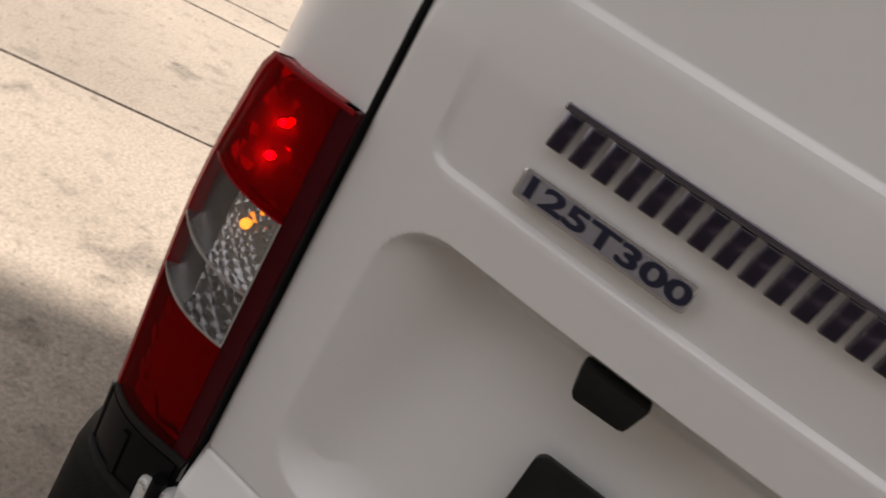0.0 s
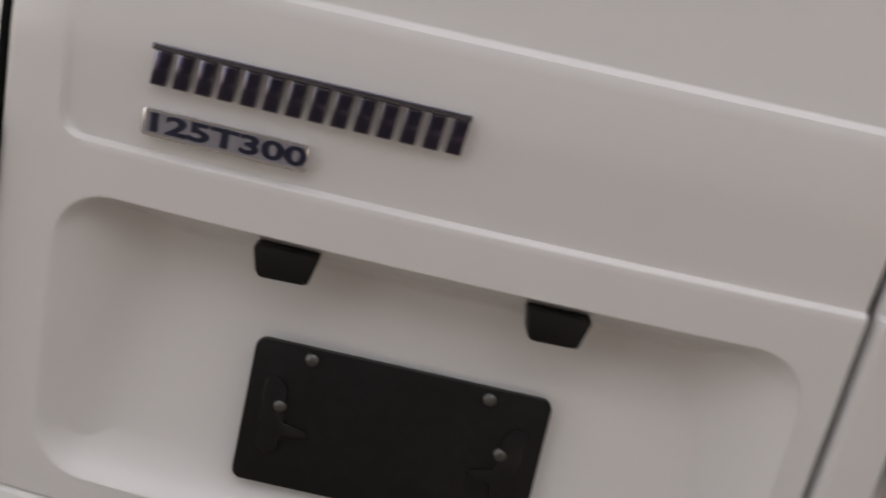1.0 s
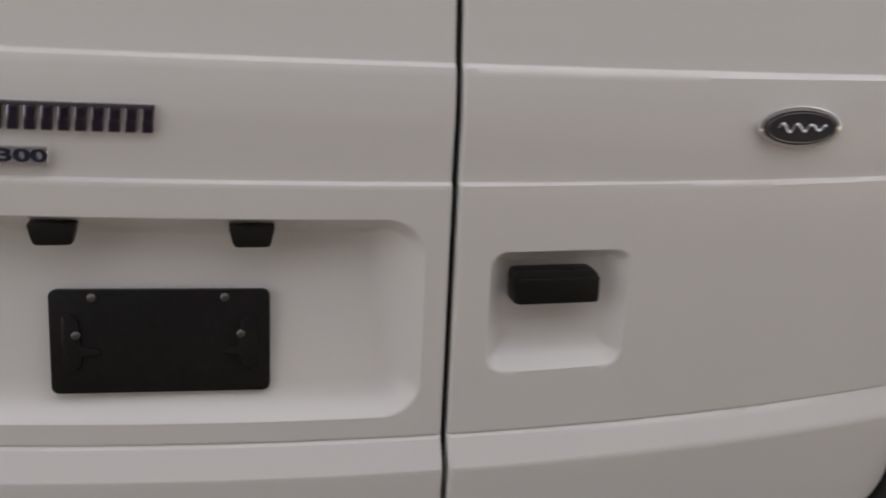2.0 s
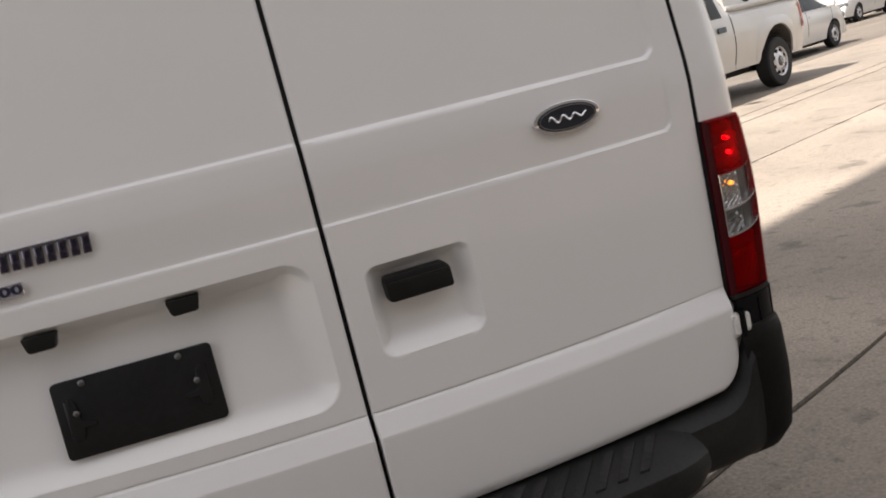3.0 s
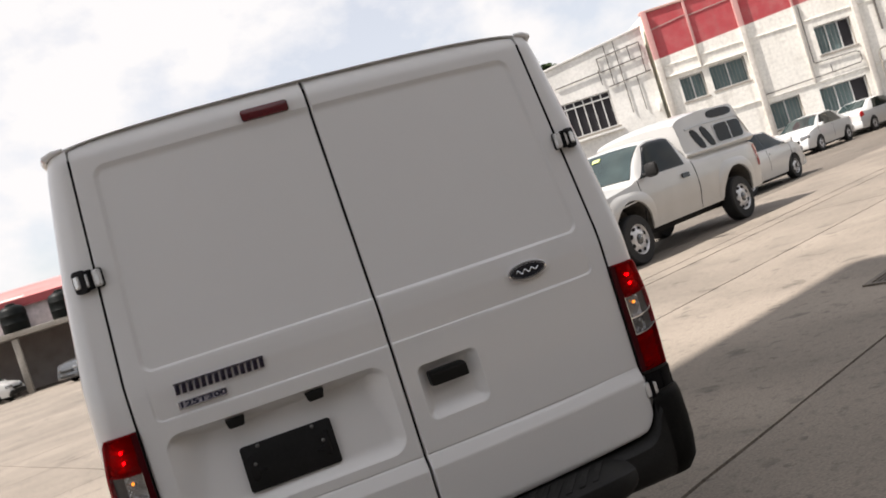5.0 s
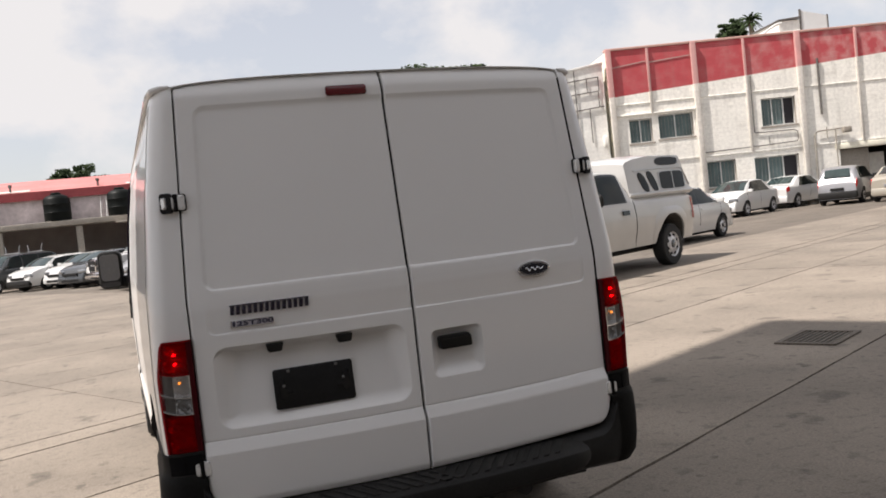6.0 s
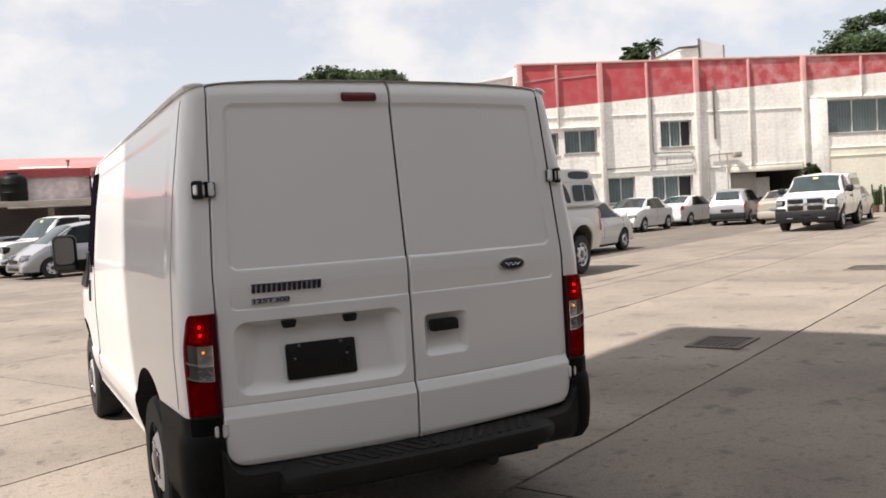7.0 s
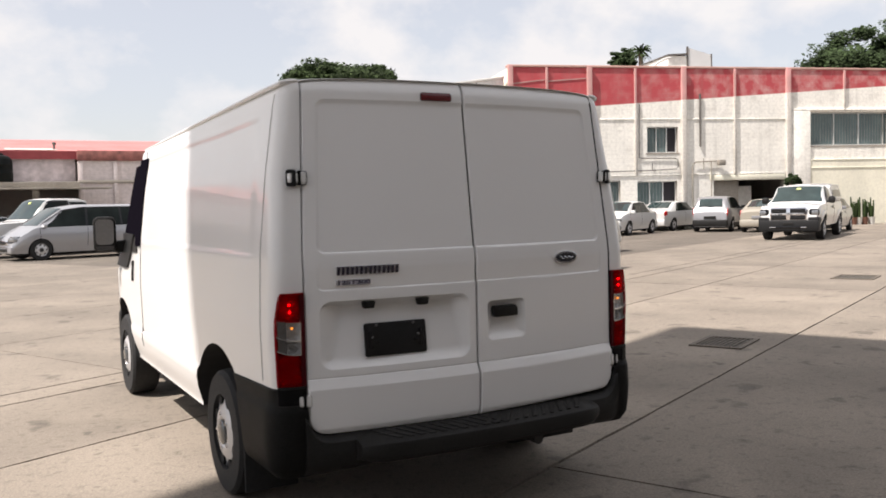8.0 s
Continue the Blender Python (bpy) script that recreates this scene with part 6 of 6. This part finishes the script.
def water_tank(x, y, z, group="water tanks"):
    t = thing("water_tank", "black plastic water tank standing on the ledge", "water tank", group, YARD @ pose(x, y, z) @ Matrix.Diagonal((1.10, 1.10, 1.06, 1)))
    part("tank", lathe([(0.55, 0.0), (0.58, 0.08), (0.58, 0.36), (0.60, 0.40), (0.58, 0.44), (0.58, 0.76), (0.60, 0.80), (0.58, 0.84), (0.57, 1.02), (0.48, 1.16), (0.30, 1.24)], 28, "z"), TANK, t)
    part("lid", lathe([(0.22, 1.235), (0.23, 1.31), (0.18, 1.35), (0.02, 1.36)], 20, "z"), TANK, t, "round black lid")


def build_long_shed():
    """The low block with a faded red roof, its open ground floor and the ledge that holds tanks."""
    b = thing("low_building", "low weathered building with a red roof and open bays", "building", at=YARD @ pose(0, 45, -0.3))
    x0, x1 = -40.0, 2.30
    part("upper_wall", box(x0, x1, 0.0, 0.25, 3.42, 4.86), LIME, b, smooth=False)
    part("ledge", box(x0, x1 + 0.05, -1.5, 0.26, 3.14, 3.42, 0.02), CEMENT, b)
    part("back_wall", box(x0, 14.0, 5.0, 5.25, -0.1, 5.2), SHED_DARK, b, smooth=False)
    bm = bmesh.new()
    y0, y1 = -0.16, 9.0
    v = [bm.verts.new(p) for p in ((x0, y0, 5.02), (14.2, y0, 4.98), (14.2, y1, 6.30), (x0, y1, 6.30), (x0, y0, 4.92), (14.2, y0, 4.88), (14.2, y1, 6.20), (x0, y1, 6.20))]
    for q in ((0, 1, 2, 3), (7, 6, 5, 4), (0, 4, 5, 1), (1, 5, 6, 2), (2, 6, 7, 3), (3, 7, 4, 0)):
        bm.faces.new([v[k] for k in q])
    part("roof", bm, PINKROOF, b, "faded red sheet roof", smooth=False)
    part("fascia", box(x0, x1 + 0.12, -0.24, -0.165, 4.60, 5.03), REDROOF, b, "dark red fascia", smooth=False)
    for k, (x, w) in enumerate(((-20.0, 2.2), (-11.4, 2.6), (-6.4, 1.6), (0.3, 2.4))):
        bm = bmesh.new()
        add_box(bm, x - w / 2, x + w / 2, 0, 0.9, 0.0, 0.012, 0, Matrix.Translation((0, 0.6, 5.02 + 0.1397 * 0.76)) @ Matrix.Rotation(math.atan(0.1397), 4, "X"))
        part("roof_patch", bm, mat("pale_roof_patch_%d" % k, (0.6, 0.57, 0.53), 0.8), b, smooth=False)
    for x in (-17.0, -10.6, -7.0, -3.35, 0.32):
        part("column", box(x - 0.15, x + 0.15, -1.35, -1.05, -0.05, 3.08, 0.01), CEMENT, b)
    for x in (-14.0, -6.5, -2.3, 1.4):
        part("roof_vent", lathe([(0.06, 5.1), (0.06, 5.42), (0.11, 5.44), (0.10, 5.54), (0.03, 5.58)], 12, "z", centre=(x, 1.0, 0)), DARKPIPE, b)
    part("ladder", tube([(-2.0, -0.55, 3.42), (-1.93, -0.1, 4.6)], 0.025, 6, tube([(-2.28, -0.55, 3.42), (-2.21, -0.1, 4.6)], 0.025, 6)), ALU, b)
    # the further block of bare masonry
    part("block_wall", box(2.36, 14.0, -0.75, -0.45, -0.1, 4.50), BLOCK, b, smooth=False)
    for x in (2.5, 4.15, 5.75, 7.4, 9.0, 10.6):
        part("pier", box(x - 0.10, x + 0.10, -0.84, -0.752, 2.2, 4.48, 0.01), BLOCK, b)
    part("beam", box(2.36, 14.0, -0.86, -0.755, 3.35, 3.50, 0.01), CEMENT, b)
    part("block_fascia", box(2.33, 14.0, -0.90, -0.57, 4.502, 5.02, 0.01), REDWORN, b, "dark red fascia")
    part("canopy_slab", box(-1.6, 3.75, -2.6, -1.52, 3.02, 3.10, 0.01), CEMENT, b)
    part("block_end", box(13.7, 14.0, -0.44, 6.0, -0.1, 5.2), BLOCK, b, smooth=False)
    part("block_roof", box(2.4, 13.7, -0.40, 6.0, 4.75, 4.85), CEMENT, b, smooth=False)


build_workshop()
build_annex()
build_long_shed()
for tx in (-10.4, -4.27, -1.27):
    water_tank(tx, 44.05, 3.12)
water_tank(-8.05, 44.05, 3.12)


def planter(at, n, label):
    p = thing("potted_cactus", label, "potted plant", "pots by the wall", YARD @ at)
    part("pot", lathe([(0.14, 0.0), (0.19, 0.36), (0.20, 0.38), (0.17, 0.38), (0.16, 0.30)], 18, "z"), mat("pot_paint_%d" % n, (0.60, 0.59, 0.55) if n % 2 else (0.16, 0.075, 0.05), 0.7), p)
    rnd = random.Random(n)
    for k in range(6):
        a, r = rnd.uniform(0, 6.28), rnd.uniform(0.02, 0.11)
        hgt = rnd.uniform(0.6, 1.15)
        x, y = r * math.cos(a), r * math.sin(a)
        part("stem", tube([(x, y, 0.3), (x * 1.3, y * 1.3, 0.3 + hgt * 0.5), (x * 1.6, y * 1.6, 0.3 + hgt)], [0.05, 0.055, 0.03], 7), LEAF_B, p)


def leaf_mat(name, c):
    m = mat(name, c, 0.8, spec=0.15, grain=0.25, grain_scale=0.7, stain=0.3, stain_scale=0.35)
    nt = m.node_tree
    b = nt.nodes["Principled BSDF"]
    geo = nt.nodes.new("ShaderNodeNewGeometry")
    r = nt.nodes.new("ShaderNodeMapRange")
    r.inputs["To Min"].default_value, r.inputs["To Max"].default_value = 0.55, 1.5
    nt.links.new(geo.outputs["Random Per Island"], r.inputs["Value"])
    mx = nt.nodes.new("ShaderNodeMix")
    mx.data_type, mx.blend_type = "RGBA", "MULTIPLY"
    mx.inputs["Factor"].default_value = 1.0
    nt.links.new(b.inputs["Base Color"].links[0].from_socket, mx.inputs["A"])
    nt.links.new(r.outputs["Result"], mx.inputs["B"])
    nt.links.new(mx.outputs["Result"], b.inputs["Base Color"])
    return m


LEAF_A = leaf_mat("dark_green_leaves", (0.032, 0.050, 0.020))
LEAF_B = leaf_mat("olive_leaves", (0.028, 0.044, 0.015))
BARK = mat("grey_bark", (0.13, 0.10, 0.075), 0.9, grain=0.3, grain_scale=9, bump=0.5, bump_scale=12)


def tree(name, label, at, height, spread, crown_low, flat, seed, leaf=LEAF_A, clumps=46, leaves=90, size=0.34):
    """A tapered trunk with limbs and a crown of many leaves grouped in uneven clumps."""
    rnd = random.Random(seed)
    t = thing(name, label, "tree", "trees behind the buildings", YARD @ at)
    bm = tube([(0, 0, 0), (0.1, 0.05, crown_low * 0.5), (0.0, 0.1, crown_low), (0.1, 0.0, (crown_low + height) / 2)], [0.32, 0.26, 0.22, 0.10], 10)
    centres = []
    for k in range(clumps):
        a, r = rnd.uniform(0, 2 * math.pi), spread * math.sqrt(rnd.uniform(0.02, 1))
        e = 1 - (r / spread) ** 2
        hi = crown_low + (height - crown_low) * (flat + (1 - flat) * e ** 0.6)
        hi -= rnd.choice((0.0, 0.0, 0.12, 0.25)) * (height - crown_low)
        z = rnd.uniform(crown_low + 0.30 * max(0.1, hi - crown_low), hi)
        centres.append(Vector((r * math.cos(a), r * math.sin(a), z)))
    for c in centres[::4]:
        tube([(0, 0.05, crown_low * 0.9), c * 0.5 + Vector((0, 0, crown_low * 0.45)), c], [0.13, 0.07, 0.02], 6, bm)
    part("trunk", bm, BARK, t)
    pts, faces = [], []
    for c in centres:
        rad = rnd.uniform(0.55, 1.2) * spread * 0.22
        for _ in range(leaves):
            d = Vector([max(-1.5, min(1.5, rnd.gauss(0, 1))) for _ in range(3)]) * rad * 0.55
            d.z *= 0.62
            p = c + d
            a = Vector((rnd.uniform(-1, 1), rnd.uniform(-1, 1), rnd.uniform(-0.7, 0.7))).normalized()
            b = a.orthogonal().normalized()
            s = size * rnd.uniform(0.6, 1.3)
            k = len(pts)
            pts += [p - a * s, p + b * s * 0.5, p + a * s, p - b * s * 0.5]
            faces.append((k, k + 1, k + 2, k + 3))
    me = bpy.data.meshes.new("crown")
    me.from_pydata([tuple(p) for p in pts], [], faces)
    me.materials.append(leaf)
    ob = new("crown", me)
    ob.parent = t
    return t


def palm(at, height):
    t = thing("palm_tree", "small palm showing over the roof", "tree", "trees behind the buildings", YARD @ at)
    part("trunk", tube([(0, 0, 0), (0.1, 0, height * 0.5), (0, 0, height)], [0.2, 0.16, 0.14], 10), BARK, t)
    rnd = random.Random(5)
    bm = bmesh.new()
    for k in range(60):
        a = 2 * math.pi * k / 60 + rnd.uniform(-0.1, 0.1)
        up = rnd.uniform(-0.2, 1.5)
        d = Vector((math.cos(a), math.sin(a), 0))
        L = rnd.uniform(0.55, 0.80)
        pts = [Vector((0, 0, height)) + d * L * s + Vector((0, 0, up * L * s - 0.9 * L * s * s)) for s in (0, 0.25, 0.5, 0.75, 1.0)]
        side = d.cross(Vector((0, 0, 1)))
        for p, q, w in zip(pts, pts[1:], (0.03, 0.08, 0.07, 0.03)):
            for s in (-1, 1):
                bm.faces.new([bm.verts.new(v) for v in (p, q, q + side * s * w - Vector((0, 0, 0.05)), p + side * s * w * 0.8 - Vector((0, 0, 0.05)))])
    part("fronds", bm, LEAF_A, t, smooth=False)


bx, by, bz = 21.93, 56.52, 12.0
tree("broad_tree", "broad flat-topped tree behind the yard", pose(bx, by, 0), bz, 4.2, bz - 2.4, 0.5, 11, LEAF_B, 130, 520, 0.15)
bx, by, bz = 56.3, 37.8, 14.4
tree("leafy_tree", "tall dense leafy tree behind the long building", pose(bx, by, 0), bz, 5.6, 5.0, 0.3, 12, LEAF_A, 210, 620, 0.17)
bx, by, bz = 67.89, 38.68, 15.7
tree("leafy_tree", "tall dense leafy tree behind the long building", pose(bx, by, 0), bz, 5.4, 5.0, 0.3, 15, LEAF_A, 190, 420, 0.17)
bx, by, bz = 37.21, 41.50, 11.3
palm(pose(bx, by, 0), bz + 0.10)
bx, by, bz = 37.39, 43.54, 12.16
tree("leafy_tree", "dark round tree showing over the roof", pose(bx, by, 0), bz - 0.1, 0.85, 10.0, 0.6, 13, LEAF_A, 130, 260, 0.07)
tree("leafy_tree", "dark tree behind the red roof", pose(-4.4, 64.0, 0), 7.6, 2.3, 5.0, 0.5, 14, LEAF_A, 70, 320, 0.11)
p = E0 + AL * 18.1 - NN * 0.8
tree("shrub", "dark green shrub beside the gateway", pose(p.x, p.y, 0), 2.76, 0.42, 1.5, 0.55, 21, LEAF_A, 120, 120, 0.06)
for k, s in enumerate((21.45, 21.75, 22.1, 22.5)):
    p = E0 + AL * s - NN * 0.9
    planter(pose(p.x, p.y, 0), k, "columnar cactus in a pot by the wall" if k % 2 else "tall cactus in a dark pot")


# ---- drain grates ----
PIT_PLATE = mat("silted_iron", (0.060, 0.056, 0.047), rough=0.8, grain=0.4, grain_scale=25, stain=0.3, stain_scale=6)


def drain_grate(cx, cy, w, h, ang):
    g = thing("drain_grate", "rusty iron drain grate set in the concrete", "drain grate", "drain grates", pose(cx, cy, 0.001, 0, 0, ang))
    f = bmesh.new()
    t = 0.05
    for a, b, c, d in ((-w / 2, w / 2, -h / 2, -h / 2 + t), (-w / 2, w / 2, h / 2 - t, h / 2), (-w / 2, -w / 2 + t, -h / 2 + t, h / 2 - t), (w / 2 - t, w / 2, -h / 2 + t, h / 2 - t)):
        add_box(f, a, b, c, d, 0.0, 0.014)
    part("grate_frame", f, IRON, g, smooth=False)
    # a flat dark plate stands in for the pit's depth
    part("pit", box(-w / 2 + t, w / 2 - t, -h / 2 + t, h / 2 - t, 0.0, 0.002), PIT_PLATE, g, smooth=False)
    n = 9
    for k in range(n):
        y = -h / 2 + t + (h - 2 * t) * (k + 0.5) / n
        part("grate_bar", box(-w / 2 + t, w / 2 - t, y - 0.009, y + 0.009, 0.003, 0.010), IRON, g, smooth=False)


drain_grate(4.67, 2.82, 0.67, 0.52, 26)
drain_grate(11.95, 6.45, 0.90, 0.70, 26)


# ---- ground ----
A_DIR, N_DIR = Vector((0.907, 0.421)), Vector((-0.421, 0.907))     # along and across the slabs


def build_ground():
    bm = bmesh.new()
    v = [bm.verts.new(p) for p in ((-900, -900, -0.016), (900, -900, -0.016), (900, 900, -0.016), (-900, 900, -0.016))]
    bm.faces.new(v)
    g = tagged(part("ground", bm, JOINT, None, smooth=False), "worn pale concrete yard with dark joints", "ground", kind="structure")
    rot = math.atan2(A_DIR.y, A_DIR.x)
    ns = [-15.0, -12.0, -9.0, -6.0, -3.0, 0.105, 2.80, 4.434, 4.823, 7.6, 10.1, 12.6, 15.2, 18.0, 21.0, 24.0, 27.0, 30.0, 33.0, 36.0, 39.0]
    cols = [0.87 + 4.6 * k for k in range(-6, 11) if k != 1]
    cache = {}
    for n0, n1 in zip(ns, ns[1:]):
        n1 -= 0.012 if n1 in (4.823, 4.434) else 0.0       # two wide open joints
        shift = 1.2 if 0 < n0 < 4.6 else 0.55 if n0 > 4.6 else 0.0
        ends = [c + shift for c in cols if not (0 < n0 < 4.6 and 0 < c < 3)]
        for a0, a1 in zip(ends, ends[1:]):
            gap = 0.005
            old = n0 > 7 and a0 > 7                 # a darker tone for the slabs towards the far wall
            pale = n0 > 0 and a0 < 0                # stronger sunlight on the open side, put into the slab colour
            key = (round(n1 - n0, 2), round(a1 - a0, 2), old, pale)
            if key not in cache:
                w, h = key[1] - 2 * gap, key[0] - 2 * gap
                b = bmesh.new()
                rnd = random.Random(len(cache))
                rim = []
                for (xa, ya), (xb, yb) in (((-w / 2, -h / 2), (w / 2, -h / 2)), ((w / 2, -h / 2), (w / 2, h / 2)), ((w / 2, h / 2), (-w / 2, h / 2)), ((-w / 2, h / 2), (-w / 2, -h / 2))):
                    k = max(2, round(math.hypot(xb - xa, yb - ya) / 0.22))
                    for i in range(k):          # chipped, slightly wandering edges
                        rim.append((xa + (xb - xa) * i / k - math.copysign(rnd.uniform(0, 0.007), xa), ya + (yb - ya) * i / k - math.copysign(rnd.uniform(0, 0.007), ya)))
                up = [b.verts.new((x, y, 0.0)) for x, y in rim]
                low = [b.verts.new((x, y, -0.016)) for x, y in rim]
                b.faces.new(up)
                for i in range(len(rim)):
                    b.faces.new((up[i], low[i], low[(i + 1) % len(rim)], up[(i + 1) % len(rim)]))
                me = bpy.data.meshes.new("slab")
                b.to_mesh(me)
                b.free()
                me.materials.append(FAR_CONCRETE if old else SUNLIT_CONCRETE if pale else CONCRETE)
                cache[key] = me
            c = A_DIR * ((a0 + a1) / 2) + N_DIR * ((n0 + n1) / 2)
            ob = new("slab", cache[key])
            ob.parent = g
            ob.matrix_basis = pose(c.x, c.y, 0, 0, 0, math.degrees(rot))
    # the yard beyond the counted slabs
    bm = bmesh.new()
    lo_a, hi_a, lo_n, hi_n = cols[0] + 1.2, cols[-1], ns[0], ns[-1]
    for a0, a1, n0, n1 in ((-800, lo_a, -800, 800), (hi_a, 800, -800, 800), (lo_a, hi_a, -800, lo_n), (lo_a, hi_a, hi_n, 800)):
        q = [A_DIR * a + N_DIR * n for a, n in ((a0, n0), (a1, n0), (a1, n1), (a0, n1))]
        bm.faces.new([bm.verts.new((p.x, p.y, -0.006)) for p in q])
    part("far_paving", bm, CONCRETE, g, smooth=False)


build_ground()
